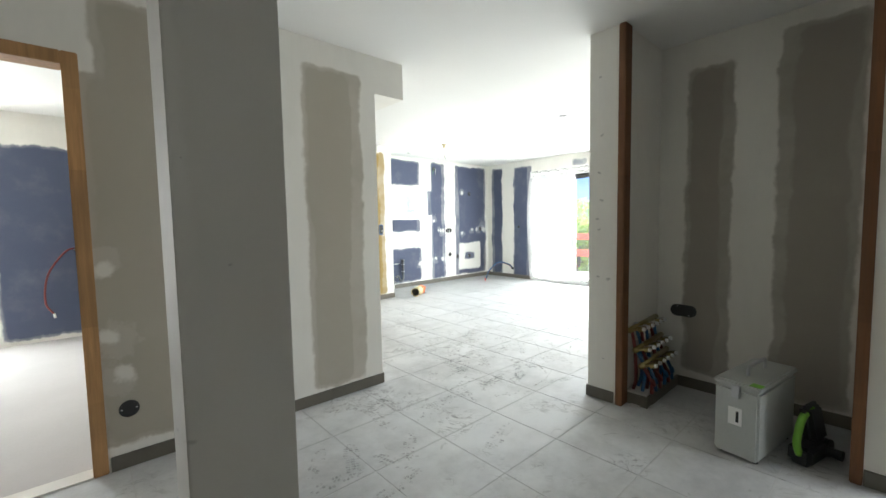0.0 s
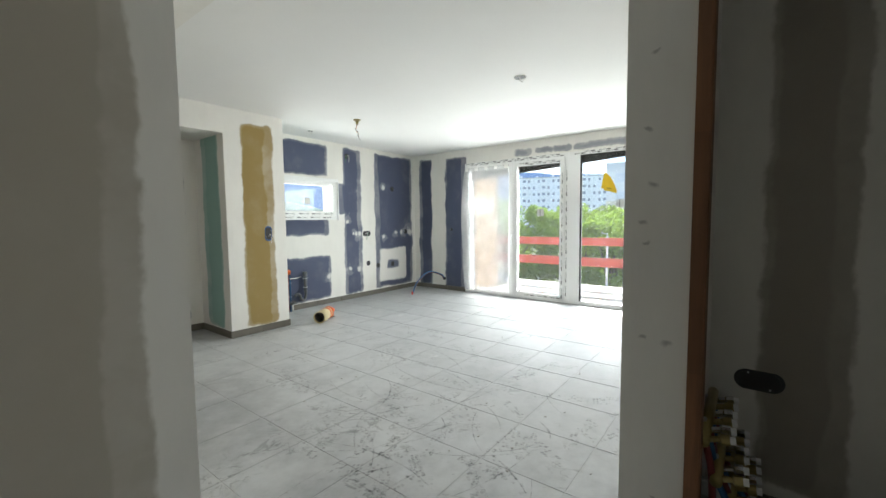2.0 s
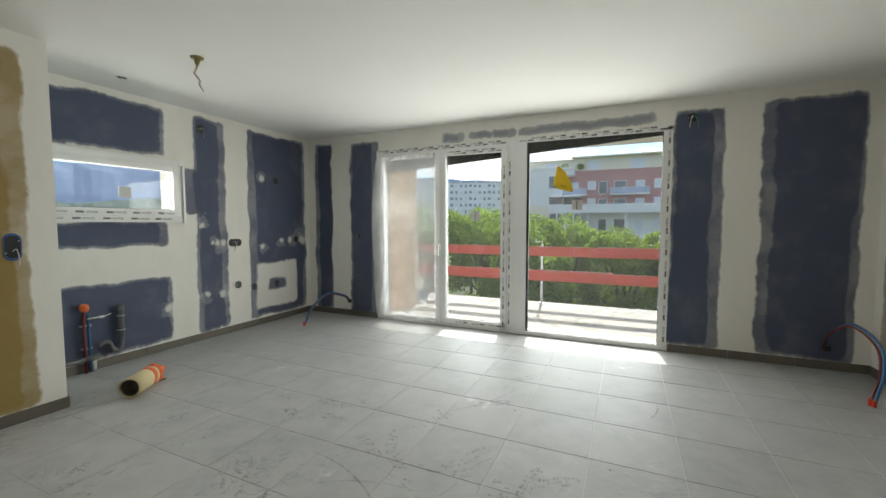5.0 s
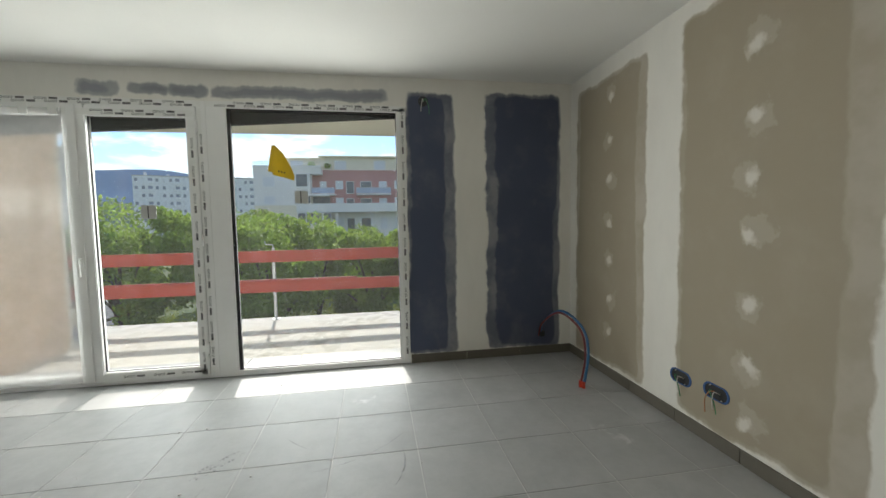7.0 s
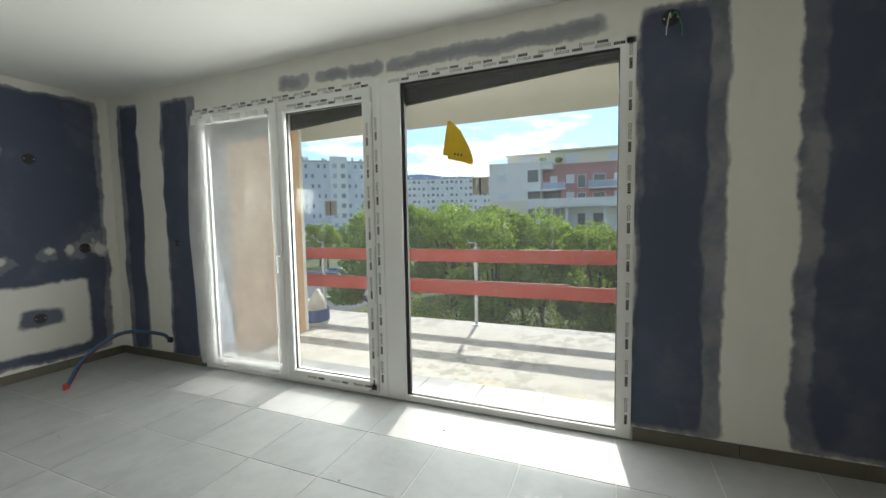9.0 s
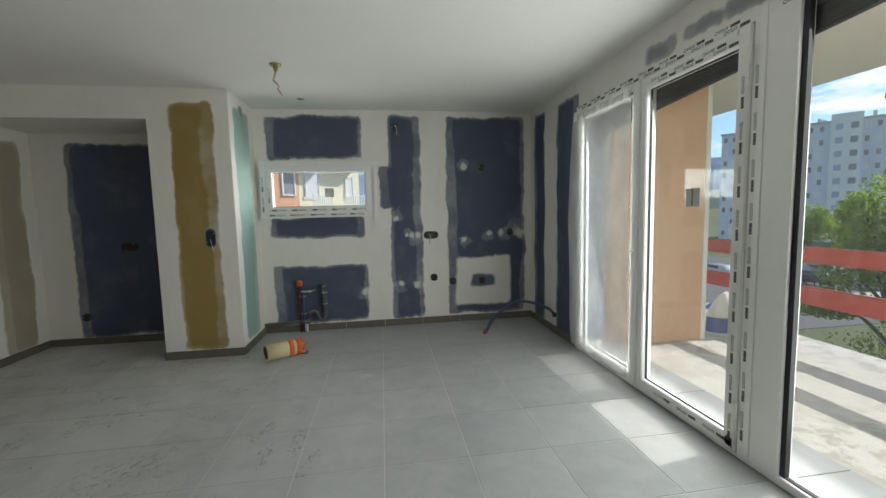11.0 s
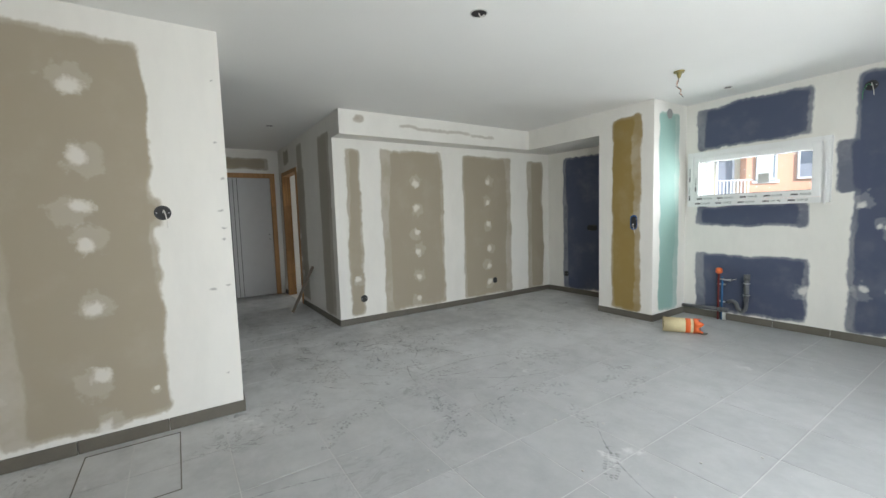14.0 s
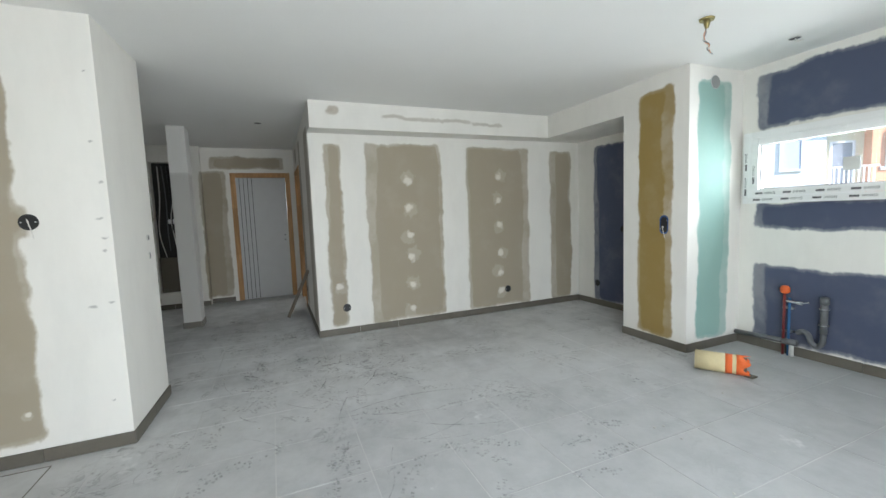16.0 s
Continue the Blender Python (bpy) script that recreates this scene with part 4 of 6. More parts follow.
flush_box("s", 5.79, 0.304, RY, "across", M_BOXBLUE, 3, "double blue flush box with loose wires low on the wall")
flush_box("n", 0.565, 0.31, CY)
flush_box("e", 1.13, 0.57, 3.716, "across", None, 0, "double black flush box in the closet wall")

# vent hole in the green shaft side
vent = tagged(part("vent_opening", tube([(4.2985, 6.0, 2.37), (4.303, 6.0, 2.37)], 0.055, 20), simple("grey_vent_duct", (0.3, 0.3, 0.29), 0.7)), "round grey duct opening high on the shaft side", "vent")
part("rim", tube([(4.2985, 6.0 + 0.055 * math.cos(k * math.pi / 12), 2.37 + 0.055 * math.sin(k * math.pi / 12)) for k in range(25)], 0.004, 6), M_GALV, vent)

# ceiling outlets
root = thing("ceiling_outlet", "brassy ceiling hook plate with twisted dangling wires", "ceiling outlet")
part("plate", tube([(4.885, 5.015, 2.499), (4.885, 5.015, 2.488)], [0.045, 0.042], 20), M_BRASS, root)
part("socket", tube([(4.885, 5.015, 2.485), (4.885, 5.015, 2.465), (4.885, 5.015, 2.44)], [0.02, 0.018, 0.010], 14), M_BRASS, root)
for k in range(3):
    pts = [(4.885 + 0.006 * math.cos(2.1 * k + 2.4 * q) + lx, 5.015 + 0.006 * math.sin(2.1 * k + 2.4 * q), z) for q, (lx, z) in enumerate(((0.0, 2.44), (-0.012, 2.41), (-0.02, 2.38), (0.0, 2.355), (0.015, 2.335), (0.012, 2.31), (0.035, 2.29 - 0.012 * k)))]
    part("wire", tube(curve_pts(pts, 6), 0.003, 6), (M_WHITEWIRE, M_COPPER, M_GREYPVC)[k], root, "twisted wire", True)
for x, y, r_ in ((4.81, 2.81, 0.05), (4.89, 5.97, 0.035), (1.22, 2.28, 0.04)):
    root = thing("ceiling_hole", "dark round ceiling hole with a wire stub", "ceiling hole", "ceiling holes")
    part("rim", tube([(x + r_ * math.cos(k * math.pi / 10), y + r_ * math.sin(k * math.pi / 10), 2.498) for k in range(21)], 0.004, 6), M_PAPER, root)
    # flat disc under the unbroken ceiling; the hole's shade is its black colour
    part("well", tube([(x, y, 2.4995), (x, y, 2.4975)], r_, 20), M_BLACK, root)
    part("wire", tube(curve_pts([(x, y, 2.497), (x + 0.01, y + 0.01, 2.475), (x + 0.05, y + 0.0, 2.47)], 6), 0.004, 6), M_WHITEWIRE, root, "", True)

# ---- heating tube loops ----
M_TUBEB = simple("blue_plastic_conduit", (0.02, 0.11, 0.25), 0.45, bump=0)
M_TUBER = simple("red_plastic_conduit", (0.17, 0.022, 0.02), 0.45, bump=0)
M_CAP = simple("red_end_cap", (0.6, 0.05, 0.02), 0.45, bump=0)
for arch in ([(WX - 0.002, 5.67, 0.20), (WX - 0.10, 5.67, 0.29), (7.09, 5.735, 0.36), (6.84, 5.78, 0.22), (6.71, 5.80, 0.012)],
             [(WX - 0.002, 0.515, 0.19), (7.37, 0.52, 0.33), (7.04, 0.51, 0.50), (6.79, 0.455, 0.42), (6.68, 0.465, 0.25), (6.645, 0.52, 0.012)]):
    root = thing("heating_tube", "blue and red plastic heating tubes arching from wall to floor", "heating tube", "heating tube loops")
    wy, wz = arch[0][1], arch[0][2]
    for k, m_ in ((0, M_TUBEB), (1, M_TUBER)):
        n = len(arch) - 1
        ctrl = [(x + 0.024 * k * i / n, y + 0.012 * k, z - 0.016 * k * (i < n)) for i, (x, y, z) in enumerate(arch)]
        part("tube", tube(curve_pts(ctrl, 10), 0.0105 - 0.002 * k, 10), m_, root, ("blue tube", "red tube")[k], True)
        part("cap", tube([ctrl[-1][:2] + (0.002,), ctrl[-1][:2] + (0.05,)], 0.013, 10), M_CAP, root, "red end cap")
    part("clamp", box(WX - 0.03, WX - 0.001, wy - 0.035, wy + 0.015, wz - 0.02, wz + 0.03, 0.004), M_BOXBLK, root)

# ---- kitchen plumbing ----
M_CHROME = simple("chrome", (0.7, 0.7, 0.7), 0.2, 1.0, var=0.05, bump=0)
M_ORANGE = simple("orange_plastic", (0.75, 0.14, 0.03), 0.45, bump=0)
root = thing("water_supply", "red and blue water pipes with an orange cap and valve", "water pipes")
part("pipe", tube([(4.70, 6.34, -0.001), (4.70, 6.34, 0.56)], 0.0105, 10), M_TUBER, root, "red pipe", True)
part("pipe", tube([(4.735, 6.345, -0.001), (4.735, 6.345, 0.50)], 0.0105, 10), M_TUBEB, root, "blue pipe", True)
part("cap", tube([(4.705, 6.335, 0.535), (4.705, 6.335, 0.55), (4.705, 6.335, 0.585), (4.705, 6.335, 0.60)], [0.022, 0.034, 0.034, 0.02], 14), M_ORANGE, root, "orange plastic cap", True)
valve = part("valve", tube([(4.72, 6.335, 0.47), (4.80, 6.33, 0.47), (4.80, 6.33, 0.47), (4.84, 6.33, 0.47)], [0.011, 0.011, 0.018, 0.018], 12), M_CHROME, root, "chrome stop valve")
part("valve_lever", tube(curve_pts([(4.82, 6.325, 0.47), (4.84, 6.31, 0.475), (4.89, 6.305, 0.49)], 6), 0.006, 8), M_CHROME, valve, "", True)
for z in (0.40, 0.20):
    part("bracket", box(4.68, 4.76, 6.35, 6.384, z, z + 0.015, 0.003), M_GALV, root)
root = thing("drain_pipe", "dark grey plastic drain pipe with trap bend and wall clips", "drain pipe")
part("riser", tube([(4.975, 6.335, 0.25), (4.975, 6.335, 0.54)], 0.024, 14), M_GREYPVC, root, "", True)
part("socket", tube([(4.975, 6.335, 0.49), (4.975, 6.335, 0.545)], 0.029, 14), M_GREYPVC, root, "", True)
part("trap", tube(curve_pts([(4.975, 6.335, 0.27), (4.972, 6.335, 0.18), (4.94, 6.335, 0.135), (4.90, 6.335, 0.16), (4.88, 6.335, 0.215), (4.84, 6.335, 0.235), (4.80, 6.335, 0.215)], 8), 0.020, 12), M_GREYPVC, root, "", True)
part("level_pipe", tube([(4.31, 6.34, 0.105), (4.80, 6.34, 0.125)], 0.021, 12), M_GREYPVC, root, "", True)
part("tee", tube([(4.70, 6.34, 0.118), (4.80, 6.34, 0.123)], 0.027, 12), M_GREYPVC, root, "", True)
part("floor_riser", tube([(4.76, 6.345, 0.0), (4.76, 6.345, 0.12)], 0.018, 12), M_PAPER, root, "pale grey pipe stub", True)
for z in (0.32, 0.45):
    part("clip", tube([(4.975 + 0.029 * math.cos(k * math.pi / 8), 6.335 + 0.029 * math.sin(k * math.pi / 8), z) for k in range(17)], 0.005, 6), M_GALV, root)
    part("clip_stem", tube([(4.975, 6.36, z), (4.975, 6.384, z)], 0.005, 6), M_GALV, root)

# ---- roll of lining on the floor ----
M_CREAM = simple("cream_lining_paper", (0.66, 0.56, 0.33), 0.7, var=0.1, scale=20)
M_ROLLIN = simple("grey_felt_edge", (0.16, 0.145, 0.12), 0.9)
d_ = Vector((0.84, 0.54, 0)).normalized()
c0 = Vector((4.555, 5.43, 0.078))
side_ = Vector((-d_.y, d_.x, 0))
root = thing("lining_roll", "cream paper roll with orange tape lying on the floor", "roll")


def roll_shell(t0, t1, r0, r1=None, flare=0.0):
    bm = bmesh.new()
    cols = []
    n = 28
    for k in range(n):
        a = 2 * math.pi * k / n
        e = side_ * math.cos(a) + Vector((0, 0, math.sin(a)))
        wob = 1 + 0.03 * math.sin(3 * a + 1)
        ragged = flare * (0.5 + 0.5 * math.sin(5 * a + 0.7))
        cols.append([bm.verts.new(c0 + d_ * t + e * r * wob) for t, r in ((t0, r0), (t1 + ragged, r0), (t1 + ragged, r1 or r0 * 0.9), (t0, r1 or r0 * 0.9))])
    for k in range(n):
        A, B = cols[k], cols[(k + 1) % n]
        for q in range(4):
            bm.faces.new([A[q], B[q], B[(q + 1) % 4], A[(q + 1) % 4]])
    return bm


part("paper", roll_shell(0.0, 0.31, 0.075, 0.066), M_CREAM, root, "", True)
part("tape_band", roll_shell(0.20, 0.245, 0.0762, 0.0752), M_ORANGE, root, "orange tape band", True)
part("tape_band", roll_shell(0.27, 0.31, 0.0768, 0.0752, 0.05), M_ORANGE, root, "torn orange plastic end", True)
bm = bmesh.new()
sp = []
for k in range(120):
    a = k * 0.33
    r_ = 0.064 - 0.0005 * k
    sp.append((r_, a))
for t0 in (0.006, 0.335):
    prev = None
    for r_, a in sp:
        e = side_ * math.cos(a) + Vector((0, 0, math.sin(a)))
        row = [bm.verts.new(c0 + d_ * t + e * r_ * (1.0 if t0 < 0.1 else 0.95)) for t in ((t0, t0 + 0.25) if t0 < 0.1 else (t0 - 0.2, t0))]
        if prev:
            bm.faces.new([prev[0], prev[1], row[1], row[0]])
        prev = row
part("winding", bm, M_ROLLIN, root, "dark felt winding")
part("flap", box(4.84, 4.90, 5.57, 5.64, 0.002, 0.012, 0.002), M_ROLLIN, root, "dark torn flap")

# ---- floor hatch ----
root = thing("floor_hatch", "tiled square access hatch flush in the floor with dark edges", "hatch", kind="structure")
part("edge", box(3.86, 4.50, 0.678, 0.684, 0.0004, 0.0022), M_SKIRT, root)
part("edge", box(3.86, 4.50, 1.126, 1.132, 0.0004, 0.0022), M_SKIRT, root)
part("edge", box(3.854, 3.860, 0.678, 1.132, 0.0004, 0.0022), M_SKIRT, root)
part("edge", box(4.500, 4.506, 0.678, 1.132, 0.0004, 0.0022), M_SKIRT, root)

# ---- leaning batten ----
bat = part("wooden_batten", box(-0.011, 0.011, -0.02, 0.02, 0, 0.70, 0.002), wood_material("grey_weathered_wood", (0.21, 0.17, 0.13)))
bat.matrix_basis = look((0.975, 2.475, 0.008), (1.085, 2.738, 0.60)) @ pose(0, 0, 0, 180, 0, 0)
tagged(bat, "thin weathered wooden batten leaning on the corridor wall", "batten")

# ---- closet ----
step = structure("closet_plinth", box(FX + 0.08, 3.715, 1.165, 1.31, 0.0, 0.085, 0.003), M_CONC, "raised grey plinth under the heating manifold", "plinth")
part("skirting_tile", box(FX + 0.07, 3.716, 1.153, 1.1645, 0.001, 0.078, 0.0015), M_SKIRT, step)
part("skirting_tile", box(FX + 0.069, FX + 0.0795, 1.165, 1.305, 0.001, 0.078, 0.0015), M_SKIRT, step)
for k, (z, y) in enumerate(((0.50, 1.285), (0.37, 1.245), (0.27, 1.205))):
    root = thing("heating_manifold", "brass heating manifold with red and blue hoses above the plinth", "manifold", "heating manifolds")
    part("bar", tube([(3.16, y, z), (3.62, y, z + 0.02)], 0.019, 12), M_BRASS, root, "", True)
    part("wall_bracket", box(3.28, 3.31, y, 1.309, z - 0.03, z + 0.03, 0.003), M_GALV, root)
    part("wall_bracket", box(3.52, 3.55, y, 1.309, z - 0.03, z + 0.03, 0.003), M_GALV, root)
    for i in range(6):
        x = 3.19 + 0.075 * i
        v = part("valve", tube([(x, y - 0.005, z), (x, y - 0.045, z + 0.012), (x, y - 0.05, z + 0.012), (x, y - 0.075, z + 0.016)], [0.011, 0.011, 0.019, 0.019], 10), M_CHROME if i % 2 else M_BRASS, root)
        part("valve_cap", tube([(x, y - 0.075, z + 0.016), (x, y - 0.09, z + 0.018)], 0.013, 10), M_PVC, v)
        hx = x + 0.02 * math.sin(2 * i + k)
        part("hose", tube(curve_pts([(x, y - 0.005, z - 0.015), (hx, y - 0.025 - 0.02 * k, z - 0.12), (hx + 0.015, y - 0.03 - 0.01 * k, 0.17), (x + 0.01, y - 0.015 - 0.02 * k, 0.086)], 8), 0.0115, 8), (M_TUBER, M_TUBEB)[(i + k) % 2], root, "", True)
M_CASE = simple("grey_metal_case", (0.50, 0.52, 0.50), 0.45, 0.2, var=0.1, scale=5)
M_LIME = simple("lime_green_plastic", (0.16, 0.42, 0.03), 0.45, bump=0)
case = thing("tool_case", "dusty grey metal equipment case with a carrying handle", "case", at=pose(3.14, 0.585, 0, 0, 0, -9) @ Matrix.Diagonal((1.08, 0.95, 1.14, 1)))
part("body", box(-0.23, 0.23, -0.105, 0.105, 0.012, 0.33, 0.012), M_CASE, case)
lid = part("lid", box(-0.235, 0.235, -0.11, 0.11, 0.331, 0.36, 0.008), M_CASE, case)
part("handle", tube(curve_pts([(-0.10, 0, 0.358), (-0.10, 0, 0.395), (-0.07, 0, 0.405), (0.07, 0, 0.405), (0.10, 0, 0.395), (0.10, 0, 0.358)], 6), 0.009, 8), M_GALV, lid, "grey bent handle", True)
lb = part("label_plate", box(-0.2335, -0.2305, -0.03, 0.035, 0.16, 0.24), M_PVC, case, "white label plate")
part("print", box(-0.2345, -0.2337, -0.015, -0.002, 0.175, 0.225), M_BLACK, lb, "black printed mark")
part("latch", box(-0.245, -0.231, -0.02, 0.02, 0.29, 0.345, 0.003), M_GALV, case)
part("tape_strip", box(-0.236, -0.19, -0.112, -0.06, 0.3602, 0.362), M_LIME, lid, "lime green tape")
for x in (-0.19, 0.19):
    for y in (-0.08, 0.08):
        part("foot", tube([(x, y, 0.001), (x, y, 0.013)], 0.014, 10), M_GASKET, case)
tool = thing("power_tool", "black and lime green power tool lying in the closet", "tool", at=pose(3.17, 0.36, 0, 0, 0, -14))
bm = bm_box(bmesh.new(), -0.13, 0.11, -0.05, 0.05, 0.002, 0.10, 0.02)
part("body", bm, M_BOXBLK, tool)
bm = box(-0.06, 0.10, -0.035, 0.035, 0.09, 0.30, 0.025)
for v in bm.verts:
    v.co.x += (v.co.z - 0.09) * -0.35 + 0.03
    v.co.y *= 1 - (v.co.z - 0.09) * 1.6
part("housing", bm, M_BOXBLK, tool)
part("grip", tube(curve_pts([(-0.12, 0, 0.06), (-0.15, 0, 0.14), (-0.10, 0, 0.24), (0.0, 0, 0.27)], 8), 0.017, 10), M_LIME, tool, "lime green grip", True)
part("guard", tube([(0.10, -0.05, 0.05), (0.10, 0.05, 0.05)], 0.045, 16), M_BOXBLK, tool)
part("knob", tube([(0.06, -0.05, 0.05), (0.06, -0.11, 0.05)], [0.022, 0.026], 12), M_BOXBLK, tool)
for x in (3.10, 3.16):
    off = tagged(part("wood_offcut", box(x, x + 0.05, 1.20 - (x - 3.1), 1.26 - (x - 3.1), 0.001, 0.009, 0.002), M_PAPER), "small pale offcut on the closet floor", "offcut", "floor scraps")

# ---- entrance niche ----
root = thing("cable_niche", "dark service niche full of hanging grey cables", "service niche", kind="structure")
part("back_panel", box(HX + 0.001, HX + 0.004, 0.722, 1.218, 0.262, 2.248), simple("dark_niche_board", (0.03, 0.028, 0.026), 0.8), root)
for k in range(7):
    y = 0.80 + 0.055 * k
    part("cable", tube(curve_pts([(HX + 0.03, y, 2.2), (HX + 0.05, y + 0.03 * math.sin(k), 1.7), (HX + 0.06, y - 0.04 * math.cos(2 * k), 1.2 + 0.05 * k), (HX + 0.03, y + 0.02, 0.8 + 0.1 * (k % 3))], 8), 0.007, 6), (M_WHITEWIRE, M_GREYPVC, M_BOXBLK)[k % 3], root, "", True)
part("terminal", box(HX + 0.004, HX + 0.05, 0.88, 0.97, 1.32, 1.39, 0.004), M_PVC, root)
part("ledge", box(HX + 0.004, HX + 0.1, 0.73, 1.21, 0.264, 0.80, 0.004), simple("niche_board", (0.12, 0.105, 0.08), 0.8), root)
# bedroom tube
root = thing("bedroom_tube", "red plastic tube hanging on the blue bedroom wall", "tube")
part("tube", tube(curve_pts([(0.42, KY - 0.004, 1.02), (0.30, KY - 0.05, 1.0), (0.14, KY - 0.07, 0.75), (0.10, KY - 0.05, 0.45), (0.16, KY - 0.05, 0.30)], 8), 0.010, 8), M_TUBER, root, "", True)
part("fitting", tube([(0.16, KY - 0.05, 0.31), (0.17, KY - 0.05, 0.26)], 0.016, 8), M_CHROME, root)
part("fitting", tube([(0.42, KY - 0.001, 1.02), (0.36, KY - 0.045, 1.01)], 0.014, 8), M_CHROME, root)
for z, w, h_ in ((1.23, 0.03, 0.04), (1.10, 0.018, 0.05)):
    bx = thing("switch_plate", "small grey blanking plate on the white wall end", "switch plate", "blanking plates")
    part("plate", box(3.20 - w, 3.20 + w, 1.529, 1.5335, z - h_ / 2, z + h_ / 2, 0.002), M_PAPER, bx)
    part("slot", box(3.20 - w * 0.3, 3.20 + w * 0.3, 1.533, 1.5345, z - h_ * 0.3, z + h_ * 0.3), M_BLACK, bx)

# ---- marks in the dust ----
M_MARK, n_, l_, b_ = mat("wiped_dust_mark", 0.6)
nt_ = M_MARK.node_tree
co_ = n_.new("ShaderNodeTexCoord").outputs["Object"]
b_.inputs["Base Color"].default_value = (0.23, 0.23, 0.228, 1)
tr_, mx_ = n_.new("ShaderNodeBsdfTransparent"), n_.new("ShaderNodeMixShader")
l_.new(ranged(nt_, noise_tex(nt_, co_, 22.0, 4.0, 0.65).outputs["Fac"], 0.38, 0.65, 0.02, 0.42), mx_.inputs[0])
l_.new(tr_.outputs[0], mx_.inputs[1])
l_.new(b_.outputs[0], mx_.inputs[2])
l_.new(mx_.outputs[0], n_["Material Output"].inputs[0])
rng = np.random.default_rng(12)
bm = bmesh.new()


def sole(x, y, turn, size, keep):
    """A shoe sole print: short tread bars within the sole's outline, some of them missing."""
    c, s_ = math.cos(turn), math.sin(turn)
    for k in range(15):
        u = (k / 14 - 0.5) * 0.28 * size
        half = 0.052 * size * (1 - 0.28 * math.exp(-((k - 6.0) / 2.2) ** 2)) * math.sqrt(max(0.12, 1 - ((k - 7) / 7.6) ** 2))
        for m_ in (-1, 0, 1):
            if rng.random() > keep:
                continue
            v0, v1 = half * (m_ * 0.62 - 0.24), half * (m_ * 0.62 + 0.24)
            q = [(u - 0.007, v0 - 0.003), (u + 0.007, v0 + 0.003), (u + 0.008, v1), (u - 0.007, v1 - 0.003)]
            bm.faces.new([bm.verts.new((x + c * a - s_ * b, y + s_ * a + c * b, 0.0007)) for a, b in q])


def inside(x, y):
    return (x > 3.95 and 0.4 < y < 5.3) or (2.4 < x <= 3.95 and 1.8 < y < 5.4) or (0.0 < x <= 2.4 and 1.6 < y < 2.6)


made = 0
while made < 95:
    q = rng.random()
    x, y = (rng.normal(2.7, 0.9), rng.normal(2.25, 0.4)) if q < 0.72 else (rng.normal(4.2, 0.8), rng.normal(3.0, 0.9))
    if not inside(x, y):
        continue
    sole(x, y, rng.uniform(0, 2 * math.pi) if q > 0.3 else rng.normal(0.4, 0.5), rng.uniform(0.85, 1.1), rng.uniform(0.3, 0.75))
    made += 1
tagged(part("dust_footprints", bm, M_MARK), "dark shoe prints in the floor dust", "footprints", kind="stuff")
bm = bmesh.new()
made = 0
while made < 46:
    x, y = rng.normal(3.5, 1.0), rng.normal(2.5, 0.65)
    if not inside(x, y):
        continue
    a, r_, sweep, w = rng.uniform(0, 2 * math.pi), rng.uniform(0.25, 1.4), rng.uniform(0.25, 0.9), rng.uniform(0.002, 0.007)
    prev = None
    for k in range(15):
        t = a + sweep * k / 14
        ww = w * math.sin(math.pi * (k + 0.5) / 15) + 0.0006
        px, py = x + r_ * (math.cos(t) - math.cos(a)), y + r_ * (math.sin(t) - math.sin(a))
        if not inside(px, py):
            break
        row = [bm.verts.new((px + math.cos(t) * ww, py + math.sin(t) * ww, 0.0009)), bm.verts.new((px - math.cos(t) * ww, py - math.sin(t) * ww, 0.0009))]
        if prev:
            bm.faces.new([prev[0], prev[1], row[1], row[0]])
        prev = row
    made += 1
tagged(part("drag_marks", bm, M_MARK), "thin dark drag marks in the floor dust", "drag marks", kind="stuff")
M_CRUMB = simple("plaster_crumb", (0.5, 0.49, 0.46), 0.9)
bm = bmesh.new()
for _ in range(90):
    x, y = rng.uniform(2.3, 7.2), rng.uniform(1.7, 5.4)
    r_ = rng.uniform(0.002, 0.006)
    bm_box(bm, x - r_, x + r_ * 1.3, y - r_ * 0.8, y + r_, 0.0006, r_ * 1.1)
tagged(part("plaster_crumbs", bm, M_CRUMB), "scattered small plaster crumbs on the floor", "debris", kind="stuff")

# ---- balcony ----
GZ = -7.0
BZ = -0.12
structure("balcony_floor", box(WX + 0.30, 10.18, -3.0, 6.6, BZ - 0.2, BZ), None, "pale concrete balcony slab with damp stains", "balcony")
M_STAIN, n_, l_, b_ = mat("stained_concrete", 0.85)
nt_ = M_STAIN.node_tree
geo_ = n_.new("ShaderNodeNewGeometry").outputs["Position"]
blot = ranged(nt_, noise_tex(nt_, geo_, 5.5, 8.0, 0.72).outputs["Fac"], 0.47, 0.56)
cc_ = mixed(nt_, calc(nt_, "MULTIPLY", blot, ranged(nt_, noise_tex(nt_, geo_, 0.8, 2.0).outputs["Fac"], 0.35, 0.6, 0.1, 0.7)), (0.68, 0.66, 0.61), (0.36, 0.345, 0.29))
l_.new(mixed(nt_, ranged(nt_, noise_tex(nt_, geo_, 60, 3.0).outputs["Fac"], 0.3, 0.7, 0.0, 0.25), cc_, (0.45, 0.43, 0.39)), b_.inputs["Base Color"])
bumped(nt_, b_, noise_tex(nt_, geo_, 30, 5.0).outputs["Fac"], 0.3, 0.01)
bpy.data.objects["balcony_floor"].data.materials.clear()
bpy.data.objects["balcony_floor"].data.materials.append(M_STAIN)
structure("trim_sill", box(7.533, 7.80, 1.744, 5.186, -0.124, -0.112, 0.004), simple("weathered_grey_sill", (0.25, 0.245, 0.23), 0.85, var=0.2, scale=7), "weathered grey outer sill", "sill")
structure("balcony_ceiling", box(WX + 0.30, 10.45, -4.0, 8.0, 2.62, 2.85), M_RENDER, "cream painted balcony soffit", "balcony")
